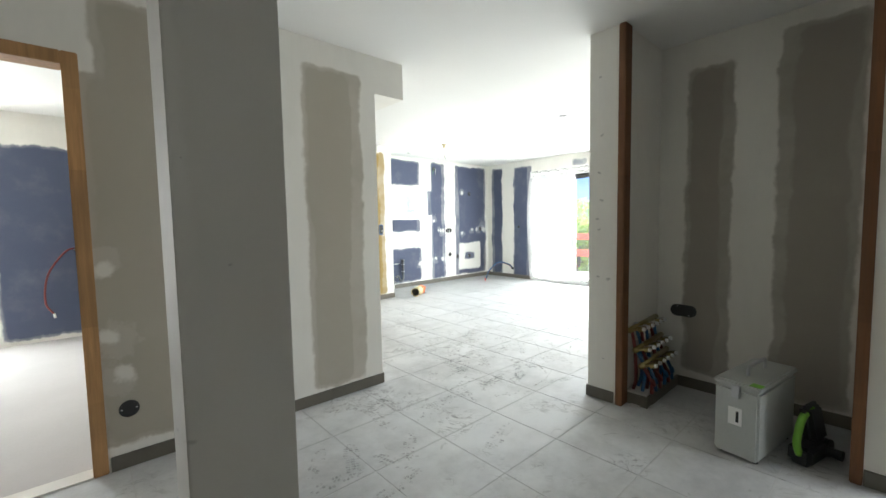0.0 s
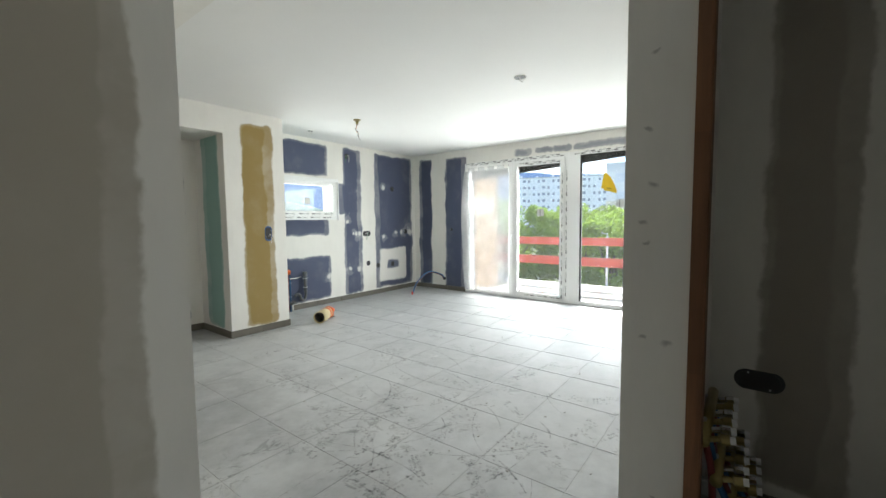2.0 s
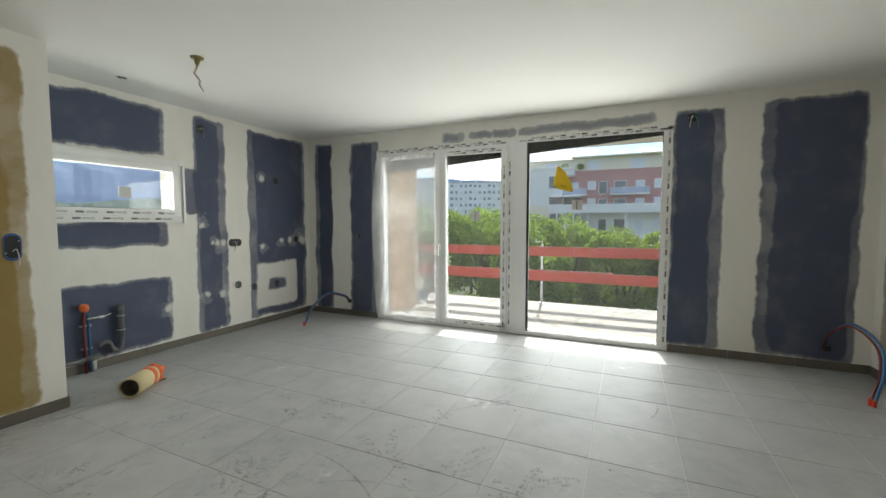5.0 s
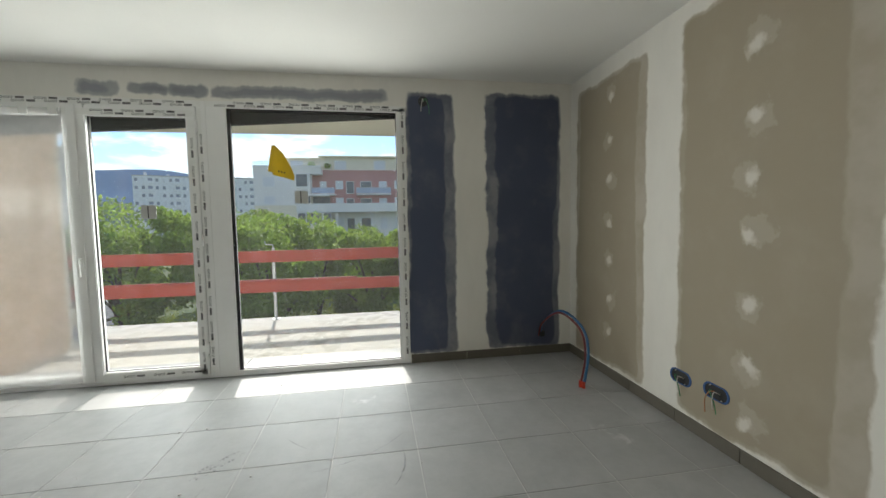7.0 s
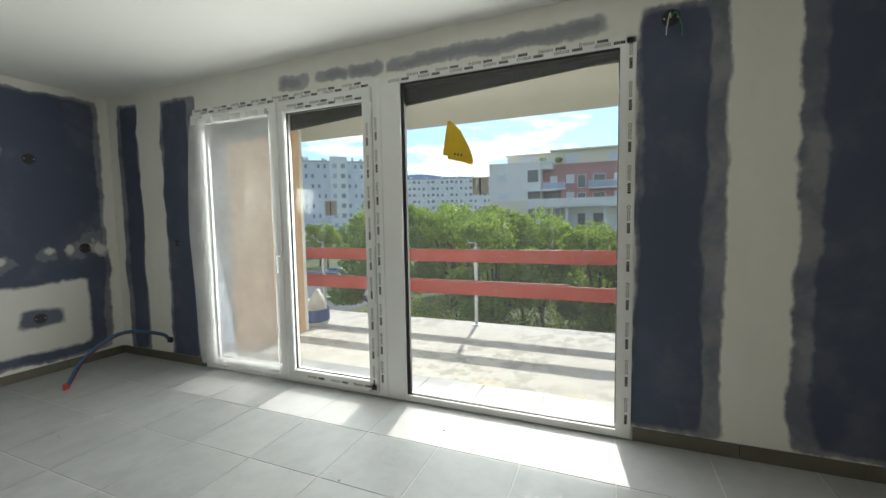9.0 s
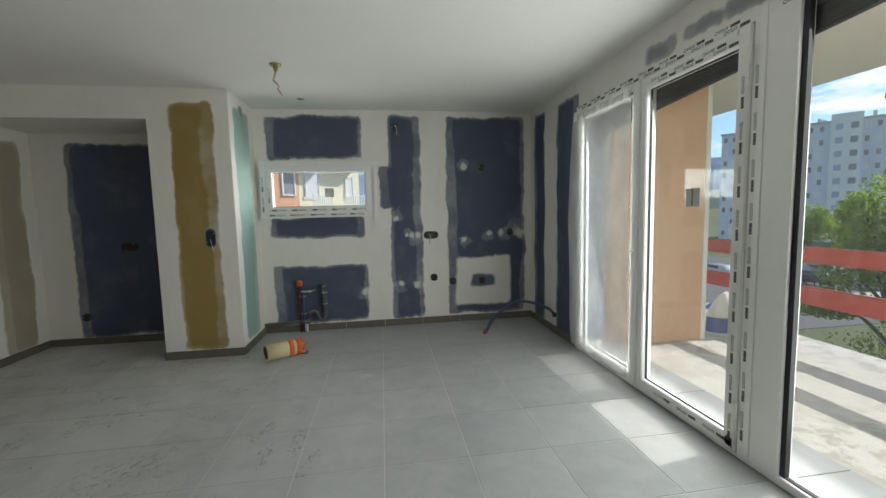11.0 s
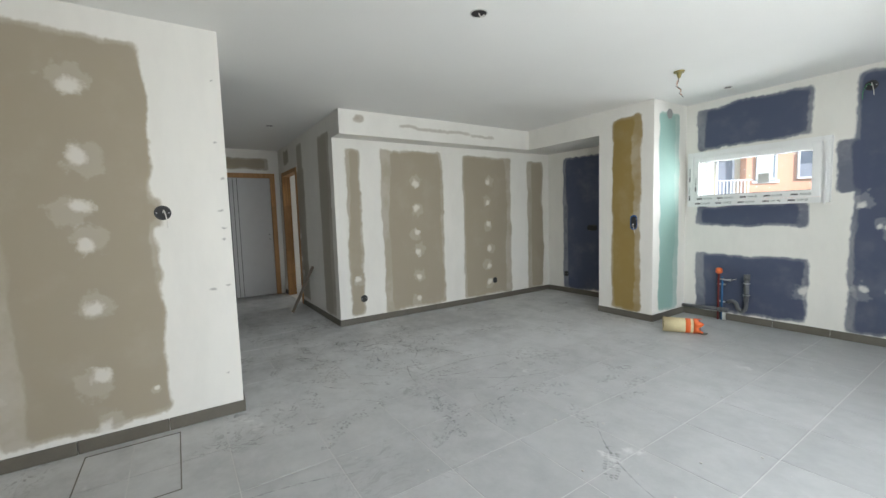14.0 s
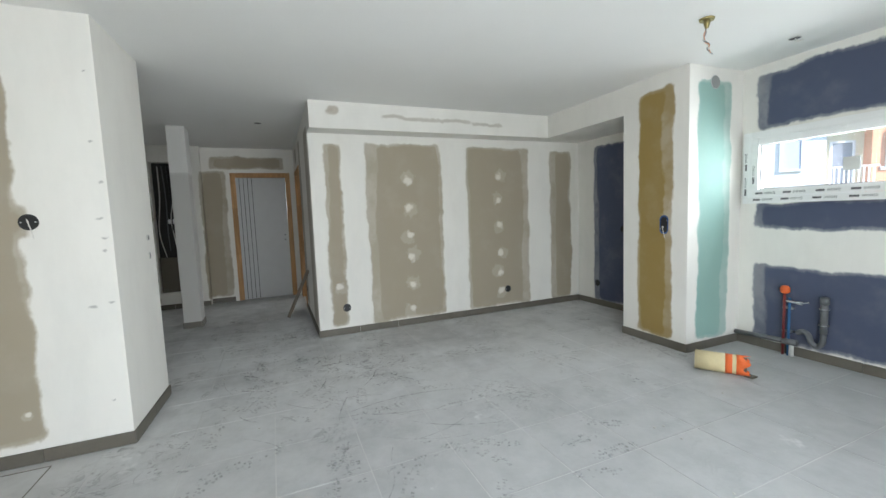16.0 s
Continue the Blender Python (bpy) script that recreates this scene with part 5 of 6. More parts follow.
structure("balcony_side_wall", box(WX + 0.30, 9.05, 5.47, 5.72, -3.0, 2.62), M_RENDERO, "apricot rendered balcony side wall", "wall")
structure("balcony_wall_end", box(9.05, 9.10, 5.465, 5.725, -3.0, 2.62), M_RENDER, "cream wall end on the balcony", "wall")
structure("wall_facade_top", box(WX + 0.02, WX + 0.30, -4.0, 8.0, H, 5.5), M_RENDER, "cream facade above the terrace doors", "facade")
structure("wall_facade_below", box(-1.5, WX + 0.29, -3.0, KY + 0.29, GZ, -0.16), M_RENDER, "cream facade of the storeys below", "facade")
rail = thing("guard_rail", "temporary balcony guard rail of red boards on steel posts", "guard rail")
for y in (-1.6, 0.95, 3.48, 5.95):
    post = part("post", box(10.02, 10.055, y - 0.02, y + 0.02, BZ, 0.92, 0.003), M_GALV, rail, "galvanised steel post")
    part("base_plate", box(9.98, 10.10, y - 0.05, y + 0.05, BZ, BZ + 0.012, 0.003), M_GALV, post)
    for z in (0.32, 0.74):
        part("bracket", box(10.001, 10.02, y - 0.018, y + 0.018, z + 0.02, z + 0.14, 0.003), M_GALV, post)
    part("clamp_bolt", tube([(10.04, y, 0.92), (10.04, y, 0.97), (10.04, y + 0.10, 0.975), (10.04, y + 0.11, 1.02)], 0.008, 8), M_GALV, post)
for y0, y1, x, z in ((2.09, 6.5, 9.957, 0.725), (-2.8, 2.6, 9.986, 0.73), (2.31, 6.5, 9.986, 0.312), (-2.8, 6.45, 9.957, 0.295)):
    part("board", box(x - 0.014, x + 0.013, y0, y1, z, z + 0.165, 0.003), M_RED, rail, "worn red painted board")
M_CARD = simple("pale_cardboard", (0.70, 0.62, 0.48), 0.85, var=0.1, scale=3)
for x, y, w, d, a, z in ((7.99, 2.32, 0.34, 0.72, 17, 0.004), (8.06, 2.83, 0.44, 0.20, -28, 0.004), (8.02, 2.66, 0.20, 0.11, 40, 0.012)):
    bm = bmesh.new()
    gr = [[bm.verts.new((w * (i / 6 - 0.5), d * (j / 4 - 0.5), 0.004 + 0.03 * max(0, noise.noise((i * 0.8 + x, j * 0.9, a)))))for j in range(5)] for i in range(7)]
    for i in range(6):
        for j in range(4):
            bm.faces.new([gr[i][j], gr[i + 1][j], gr[i + 1][j + 1], gr[i][j + 1]])
    low = bmesh.ops.extrude_face_region(bm, geom=bm.faces[:])
    for v in low["geom"]:
        if isinstance(v, bmesh.types.BMVert):
            v.co.z -= 0.004
    ob = part("cardboard_sheet", bm, M_CARD if w > 0.3 else M_PAPER)
    ob.matrix_basis = pose(x, y, BZ + z, 0, 0, a)
    tagged(ob, "torn flat cardboard sheet lying on the balcony", "cardboard", "cardboard on the balcony")
# a half-empty sack
bm = bmesh.new()
prof = []
for k in range(11):
    t = k / 10
    prof.append([bm.verts.new((0.19 * (1 - 0.35 * t ** 3) * (1 + 0.10 * noise.noise((a, t * 3, 2.0))) * math.cos(a) * (1.0 - 0.2 * abs(math.sin(3 * a)) * t) + 0.05 * t,
                               0.15 * (1 - 0.8 * t ** 3) * (1 + 0.12 * noise.noise((a * 1.3, t * 4, 5.0))) * math.sin(a), 0.44 * t + 0.03 * math.sin(2 * a) * t))
                 for a in (2 * math.pi * q / 18 for q in range(18))])
for A, B in zip(prof, prof[1:]):
    for k in range(18):
        bm.faces.new([A[k], A[(k + 1) % 18], B[(k + 1) % 18], B[k]])
bm.faces.new(prof[0])
bm.faces.new(prof[-1])
sack = part("sack", bm, simple("white_paper_sack", (0.6, 0.58, 0.5), 0.75, var=0.15), None, "", True)
sack.matrix_basis = pose(9.42, 5.60, BZ, 0, 0, 20)
tagged(sack, "crumpled half-empty white paper sack on the balcony", "sack")
bm = bmesh.new()
arc = [[bm.verts.new((0.212 * math.cos(a) * (1 - 0.35 * t ** 3), 0.17 * math.sin(a) * (1 - 0.8 * t ** 3), 0.52 * t)) for a in (math.pi * (0.9 + 0.9 * q / 12) for q in range(13))] for t in (0.1, 0.25, 0.42)]
for A, B in zip(arc, arc[1:]):
    for k in range(12):
        bm.faces.new([A[k], A[k + 1], B[k + 1], B[k]])
part("print_band", bm, simple("blue_print", (0.06, 0.09, 0.25), 0.6), sack, "blue printed band", True)

# ---- grounds ----
M_GRASS, n_, l_, b_ = mat("lawn_and_scrub", 0.9)
nt_ = M_GRASS.node_tree
geo_ = n_.new("ShaderNodeNewGeometry").outputs["Position"]
cc_ = mixed(nt_, ranged(nt_, noise_tex(nt_, geo_, 0.25, 5.0).outputs["Fac"], 0.35, 0.65), (0.075, 0.12, 0.03), (0.13, 0.14, 0.05))
l_.new(mixed(nt_, ranged(nt_, noise_tex(nt_, geo_, 3.0, 5.0).outputs["Fac"], 0.3, 0.7, 0.0, 0.6), cc_, (0.05, 0.08, 0.02)), b_.inputs["Base Color"])
bumped(nt_, b_, noise_tex(nt_, geo_, 6, 5.0).outputs["Fac"], 0.6, 0.1)
bm = bmesh.new()
vs = [bm.verts.new(p) for p in ((-3000, -4000, GZ), (4500, -4000, GZ), (4500, 4500, GZ), (-3000, 4500, GZ))]
bm.faces.new(vs)
structure("ground", bm, M_GRASS, "rough green ground between the buildings", "ground")
M_ASPH = simple("grey_asphalt", (0.12, 0.12, 0.122), 0.9, var=0.15, scale=0.3)
bm = bmesh.new()
bm_box(bm, 14.0, 85.0, 24.0, 30.0, GZ, GZ + 0.03)
bm_box(bm, 30.0, 60.0, 30.0, 62.0, GZ, GZ + 0.03)
bm_box(bm, 12.0, 22.0, 12.0, 24.0, GZ, GZ + 0.03)
structure("road", bm, M_ASPH, "grey asphalt car park and road", "road")
structure("pavement", box(14.0, 85.0, 30.0, 31.6, GZ + 0.031, GZ + 0.16), M_CONC, "pale kerbed pavement", "pavement")


def ridge(name, dist, az0, az1, base, amp, seed, colour, label):
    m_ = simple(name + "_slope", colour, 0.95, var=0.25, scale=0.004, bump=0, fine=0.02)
    bm = bmesh.new()
    rows = []
    n = 120
    for i in range(n + 1):
        az = radians(az0 + (az1 - az0) * i / n)
        hgt = base + amp * (noise.fractal((i * 0.06, seed, 0.0), 0.9, 2.1, 6) + 0.3)
        c, s_ = math.cos(az), math.sin(az)
        rows.append([bm.verts.new((dist * q * c, dist * q * s_, GZ - 2 + max(5.0, hgt) * f * (1 + 0.12 * noise.noise((i * 0.5, q * 9, seed)) * (1 if 0 < f < 1 else 0)))) for q, f in ((0.90, 0.0), (0.94, 0.45), (0.98, 0.85), (1.0, 1.0), (1.05, 0.6))])
    for A, B in zip(rows, rows[1:]):
        for k in range(4):
            bm.faces.new([A[k], A[k + 1], B[k + 1], B[k]])
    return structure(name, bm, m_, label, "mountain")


ridge("backdrop_hill", 1500, -30, 75, 62, 34, 3.1, (0.10, 0.15, 0.12), "wooded green hills in the distance")
# the far ridge's pale blue is distance haze put into its base colour
ridge("backdrop_mountain", 3300, -35, 130, 330, 60, 7.7, (0.27, 0.36, 0.50), "mountains on the horizon with blue distance haze painted into their colour")

# ---- vegetation ----
M_BARK = simple("grey_brown_bark", (0.09, 0.07, 0.05), 0.9, var=0.2, scale=6, bump=0.4)


def leaf_material(name, colour):
    m, n, l, b = mat(name, 0.55)
    nt = m.node_tree
    g = n.new("ShaderNodeNewGeometry")
    c = mixed(nt, g.outputs["Random Per Island"], tuple(q * 0.55 for q in colour), tuple(q * 1.5 for q in colour))
    l.new(c, b.inputs["Base Color"])
    tl, mx = n.new("ShaderNodeBsdfTranslucent"), n.new("ShaderNodeMixShader")
    l.new(mixed(nt, 0.5, c, (0.42, 0.55, 0.07)), tl.inputs[0])
    mx.inputs[0].default_value = 0.6
    l.new(b.outputs[0], mx.inputs[1])
    l.new(tl.outputs[0], mx.inputs[2])
    l.new(mx.outputs[0], n["Material Output"].inputs[0])
    return m


M_LEAF = leaf_material("green_foliage", (0.17, 0.28, 0.06))
M_LEAFY = leaf_material("yellow_green_foliage", (0.26, 0.27, 0.04))
M_LEAFD = leaf_material("dark_foliage", (0.10, 0.17, 0.04))


def leaf_mesh(name, lobes, count, size, rng, material):
    """Small folded leaves scattered through round lobes (x, y, z, rx, rz), thicker to the outside."""
    lob = np.array(lobes)[rng.integers(len(lobes), size=count)]
    d = rng.normal(size=(count, 3))
    d /= np.linalg.norm(d, axis=1, keepdims=True) + 1e-6
    p = lob[:, :3] + d * lob[:, [3, 3, 4]] * rng.uniform(0.35, 1.06, size=(count, 1)) ** 0.6
    a, b = rng.normal(size=(count, 3)), rng.normal(size=(count, 3))
    a /= np.linalg.norm(a, axis=1, keepdims=True)
    b -= a * (a * b).sum(1, keepdims=True)
    b /= np.linalg.norm(b, axis=1, keepdims=True)
    q = size * rng.uniform(0.6, 1.35, size=(count, 1))
    up = np.cross(a, b) * q * 0.3
    vs = np.stack([p - a * q, p + b * q * 0.55 + up, p + a * q, p - b * q * 0.55 + up], axis=1).reshape(-1, 3).tolist()
    k = np.arange(count)[:, None] * 4
    fs = np.concatenate([k + np.array([[0, 1, 2]]), k + np.array([[0, 2, 3]])]).tolist()
    me = bpy.data.meshes.new(name)
    me.from_pydata(vs, [], fs)
    me.materials.append(material)
    return me


def tree(x, y, top, crown, seed, material, label, count=9500, size=0.115):
    """A broad-leaved tree that reaches the height top, with forked limbs and an uneven crown."""
    rng = np.random.default_rng(seed)
    root = thing("tree", label, "tree", "trees below the balcony", at=pose(x, y, GZ))
    hgt = top - GZ
    fork = hgt * 0.38
    bm = bmesh.new()
    lean = rng.normal(0, 0.25, 2)
    bm_tube(bm, curve_pts([(0, 0, -0.02), (lean[0] * 0.4, lean[1] * 0.4, fork * 0.5), (lean[0], lean[1], fork), (lean[0] * 1.3, lean[1] * 1.3, hgt * 0.8)], 5), [0.2 - 0.011 * k for k in range(16)], 8)
    lobes = []
    for k in range(17):
        a = k * 2.4 + rng.uniform(-0.4, 0.4)
        rr = crown * rng.uniform(0.3, 0.86)
        zz = hgt * rng.uniform(0.42, 0.92)
        tip = (lean[0] + rr * math.cos(a), lean[1] + rr * math.sin(a), zz)
        bm_tube(bm, curve_pts([(lean[0], lean[1], fork * rng.uniform(0.8, 1.2)), (lean[0] + 0.5 * rr * math.cos(a), lean[1] + 0.5 * rr * math.sin(a), fork + (zz - fork) * 0.65), tip], 4), [0.085 - 0.008 * q for q in range(9)], 6)
        lobes.append((*tip, crown * rng.uniform(0.2, 0.36), hgt * rng.uniform(0.06, 0.10)))
    lobes.append((lean[0], lean[1], hgt * 0.88, crown * 0.45, hgt * 0.12))
    lobes.append((lean[0], lean[1], hgt * 0.66, crown * 0.62, hgt * 0.18))
    part("trunk", bm, M_BARK, root, "", True)
    ob = new("crown", leaf_mesh("crown", lobes, count, size, rng, material))
    ob.parent = root


TREES = [(24, 13.5, 2.6, 2.9, 0), (26, 9.5, 2.3, 3.0, 0), (23, 7.0, 1.5, 2.4, 0), (28, 5.2, 1.9, 2.8, 0), (25, 2.2, 0.9, 2.5, 2), (27, -0.6, 1.5, 2.6, 0), (24, -4.0, 1.4, 2.8, 0),
         (33, 12.0, 2.4, 3.2, 2), (34, 7.5, 1.6, 3.0, 2), (35, 2.5, 1.2, 3.0, 2), (37, -3.0, 1.6, 3.2, 2), (30, 17.0, 1.6, 2.6, 0), (62, 47.0, 1.3, 3.4, 0), (66, 52.0, 0.4, 3.4, 1), (88, 62.0, 0.5, 4.0, 0), (92, 45.0, -0.5, 4.0, 2),
         (48, 19.0, 0.8, 3.4, 0), (50, 12.0, 0.2, 3.4, 2), (52, 4.0, -0.2, 3.4, 0)]
for k, (x, y, top, crown, kind_) in enumerate(TREES):
    tree(x, y, top, crown, 40 + k, (M_LEAF, M_LEAFY, M_LEAFD)[kind_], ("full green broad-leaved tree in summer leaf", "yellow-green young tree in leaf", "dark green dense tree in leaf")[kind_])


def shrub(x, y, wide, hgt, seed, material, label):
    rng = np.random.default_rng(seed)
    root = thing("shrub", label, "shrub", "shrubs below the balcony", at=pose(x, y, GZ))
    bm = bmesh.new()
    lobes = []
    for k in range(6):
        a, r_ = k * 1.05, wide * rng.uniform(0.2, 0.6)
        tip = (r_ * math.cos(a), r_ * math.sin(a), hgt * rng.uniform(0.45, 0.8))
        bm_tube(bm, [(0, 0, -0.02), (tip[0] * 0.5, tip[1] * 0.5, tip[2] * 0.6), tip], [0.04, 0.025, 0.01], 5)
        lobes.append((*tip, wide * 0.5, hgt * 0.32))
    part("stem", bm, M_BARK, root)
    ob = new("leaves", leaf_mesh("leaves", lobes, 1800, 0.08, rng, material))
    ob.parent = root


for k in range(22):
    x, y = 15.0 + (k * 5.3) % 6.5, -3.5 + 0.85 * k
    if y > 11 and x < 22:
        continue
    shrub(x, y, 1.4 + 0.3 * (k % 3), 1.5 + 0.7 * (k % 4), 300 + k, (M_LEAFY, M_LEAFY, M_LEAF)[k % 3], "low leafy shrub with yellow-green tips")

for k in range(26):
    x, y = 21.0 + (k * 3.7) % 11, -6.0 + 0.9 * k
    if y > 15:
        continue
    shrub(x, y, 2.3 + 0.3 * (k % 3), 2.8 + 0.5 * (k % 3), 500 + k, (M_LEAF, M_LEAFD, M_LEAFY)[k % 3], "dense green undergrowth shrub beneath the trees")

# ---- neighbouring buildings ----
M_TOWER = simple("pale_blue_grey_facade", (0.66, 0.70, 0.78), 0.85, var=0.05, scale=0.3, bump=0.1, fine=3)
M_TOWERB = simple("white_grey_facade", (0.80, 0.81, 0.82), 0.85, var=0.05, scale=0.3, bump=0.1, fine=3)
M_CREAMF = simple("cream_facade", (0.82, 0.75, 0.60), 0.85, var=0.05, scale=0.3, bump=0.1, fine=3)
M_PALEF = simple("pale_grey_facade", (0.82, 0.80, 0.77), 0.85, var=0.05, scale=0.3, bump=0.1, fine=3)
M_MAROON = simple("maroon_facade", (0.50, 0.25, 0.235), 0.85, var=0.06, scale=0.3, bump=0.1, fine=3)
M_ORANGEF = simple("orange_facade", (0.80, 0.40, 0.25), 0.85, var=0.05, scale=0.5, bump=0.1, fine=4)
M_YELLOWF = simple("yellow_cream_facade", (0.84, 0.77, 0.58), 0.85, var=0.05, scale=0.5, bump=0.1, fine=4)
M_DARKWIN = simple("dark_window_pane", (0.10, 0.115, 0.14), 0.12, var=0.2, scale=0.4, bump=0)
# dark panes paled: the haze over the far slabs is painted into this colour
M_FARWIN = simple("haze_paled_window_pane", (0.27, 0.29, 0.34), 0.2, var=0.25, scale=0.4, bump=0)
M_SHUT = simple("white_roller_shutter", (0.72, 0.73, 0.75), 0.6, var=0.06, scale=0.5, bump=0)
M_BLUESH = simple("blue_grey_shutter", (0.42, 0.48, 0.60), 0.6, var=0.06, scale=0.5, bump=0)
window_cache = {}


def far_window(parent, m_world, w, h, pane_mat, proud=0.06):
    """A framed window set on a facade, facing -x before m_world turns it."""
    key = (round(w, 2), round(h, 2), pane_mat.name)
    if key not in window_cache:
        window_cache[key] = (finish(rings(-proud, 0.02, -w / 2, w / 2, 0, h, 0.07, "y", 0.0), "frame", M_PVC),
                             finish(box(-0.02, 0.01, -w / 2 + 0.07, w / 2 - 0.07, 0.07, h - 0.07), "pane", pane_mat))
    fr = new("window", window_cache[key][0])
    fr.parent, fr.matrix_basis = parent, m_world
    pn = new("pane", window_cache[key][1])
    pn.parent = fr


def block(name, label, x, y, turn, wide, deep, tops, wall_mat, floors, cols, mats, roof=True):
    """An apartment slab whose front faces -x before turning; origin at the front's middle."""
    root = thing(name, label, "apartment building", at=pose(x, y, GZ, 0, 0, turn))
    part("wall", box(0, deep, -wide / 2, wide / 2, -0.3, tops), wall_mat, root)
    part("roof", box(-0.25, deep + 0.25, -wide / 2 - 0.25, wide / 2 + 0.25, tops, tops + 0.35), M_CONC, root)
    for k in range(6):
        yy = -wide / 2 + wide * (k + 0.5) / 6
        part("roof_vent", box(deep * 0.3, deep * 0.3 + 1.0, yy - 0.5, yy + 0.5, tops + 0.35, tops + 1.3 + 0.5 * (k % 2)), wall_mat, root)
    st = tops / floors
    for f in range(floors):
        for c in range(cols):
            yy = -wide / 2 + wide * (c + 0.5) / cols
            if mats == "loggia" and c % 4 == 1:
                b_ = part("balcony", box(-0.9, 0.02, yy - wide / cols * 0.48, yy + wide / cols * 0.48, f * st + 0.1, f * st + 1.15), M_TOWERB, root) if f else None
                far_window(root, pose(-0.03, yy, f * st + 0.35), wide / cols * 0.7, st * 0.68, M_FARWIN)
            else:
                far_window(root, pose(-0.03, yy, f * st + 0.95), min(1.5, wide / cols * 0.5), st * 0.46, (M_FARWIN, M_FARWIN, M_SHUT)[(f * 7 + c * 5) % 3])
    return root


tower = block("apartment_tower", "tall pale blue-grey apartment slab with a projecting stair tower", 99.0, 79.5, 37, 31, 12, 25.5, M_TOWER, 9, 18, "windows")
part("stair_tower", box(-1.4, 0.0, -8.8, -4.0, -0.3, 26.9), M_TOWERB, tower, "paler projecting stair tower")
for f in range(9):
    for yy in (-7.6, -5.3):
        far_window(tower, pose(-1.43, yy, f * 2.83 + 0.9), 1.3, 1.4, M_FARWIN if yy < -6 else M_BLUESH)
for k, yy in enumerate((-13.0, -10.5, -2.0, 3.5, 9.0, 13.0)):
    part("chimney", tube([(3.0, yy, 25.5), (3.0, yy, 27.0 + 0.3 * (k % 2))], 0.3, 8), M_CONC, tower)
block("apartment_block", "long white-grey apartment slab with loggias", 190.0, 74.0, 20, 46, 12, 28.2, M_TOWERB, 9, 20, "loggia")

# the nearer stepped building, white, cream and maroon, with balconies
house = thing("apartment_house", "stepped white, cream and maroon apartment house with balconies", "apartment building", at=pose(66, 0, GZ))
for nm, b6, m_ in (("wall", (0, 14, 11.2, 19.0, 11.0, 16.4), M_PALEF), ("wall", (0, 14, 11.2, 19.0, -0.3, 11.0), M_CREAMF), ("string_course", (-0.08, 0.0, 11.2, 19.05, 10.93, 11.06), M_PALEF),
                   ("wall", (2.2, 14, -16.0, 11.2, 10.0, 16.0), M_MAROON), ("wall", (2.2, 14, -16.0, 11.2, -0.3, 10.0), M_PALEF), ("penthouse", (3.2, 13, 10.1, 16.9, 16.4, 18.1), M_CREAMF),
                   ("penthouse", (2.8, 13, -16.0, 10.1, 16.0, 18.3), M_CREAMF), ("roof", (2.2, 13.5, -16.4, 10.2, 18.3, 18.5), M_YELLOWF), ("roof", (2.9, 13.5, 10.2, 17.2, 18.1, 18.25), M_YELLOWF),
                   ("parapet", (-0.05, 0.15, 9.6, 19.05, 16.4, 16.7), M_PALEF), ("overhang", (0.15, 2.2, 9.6, 11.2, 15.5, 16.4), M_PALEF), ("parapet", (2.1, 2.3, -16.0, 9.6, 16.0, 16.3), M_MAROON),
                   ("loggia", (-0.03, 0.03, 11.25, 13.1, 11.2, 12.4), M_DARKWIN), ("loggia", (2.14, 2.2, 8.6, 11.15, 11.2, 12.4), M_DARKWIN)):
    part(nm, box(*b6), m_, house)
part("awning", box(-0.7, 2.1, 8.6, 12.9, 12.25, 12.42), M_PVC, house, "white awning")
for y0, y1 in ((7.8, 11.1), (-0.6, 4.6), (-11.0, -5.0)):
    b_ = part("balcony", box(0.5, 2.2, y0, y1, 12.45, 12.65), M_PALEF, house, "pale concrete balcony")
    part("railing_panel", box(0.55, 0.58, y0, y1, 12.72, 13.45), M_BLUESH, b_)
    part("railing", box(0.53, 0.60, y0, y1, 13.5, 13.57), M_GALV, b_)
b_ = part("balcony", box(-0.3, 2.2, -16.0, 13.2, 9.85, 10.05), M_PALEF, house, "pale concrete balcony")
part("parapet", box(-0.3, -0.15, -16.0, 13.2, 10.05, 11.15), M_PALEF, b_)
for z, y1 in ((7.0, 7.6), (4.4, -2.0), (1.8, -2.0)):
    b_ = part("balcony", box(-0.3, 2.2, y1, 13.1, z - 0.2, z), M_PALEF, house, "pale concrete balcony")
    part("parapet", box(-0.3, -0.15, y1, 13.1, z, z + 1.1), M_CREAMF, b_)
for k in range(4):
    far_window(house, pose(-0.22, 12.5 - 1.2 * k, 8.1), 1.16, 1.7, M_DARKWIN)
for y in (7.5, 2.4, -3.0, -8.5):
    part("pillar", box(-0.1, 0.2, y - 0.15, y + 0.15, -0.3, 9.85), M_PALEF, house)
for yy, z, w, h_, m_ in ((12.35, 13.6, 1.7, 1.9, M_DARKWIN), (16.95, 13.6, 1.7, 1.5, M_SHUT), (16.9, 10.95 + 0.15, 1.6, 1.2, M_SHUT), (16.9, 8.1, 1.6, 1.4, M_SHUT), (16.9, 5.4, 1.6, 1.4, M_SHUT), (16.9, 2.8, 1.6, 1.4, M_DARKWIN)):
    far_window(house, pose(-0.03, yy, z), w, h_, m_)
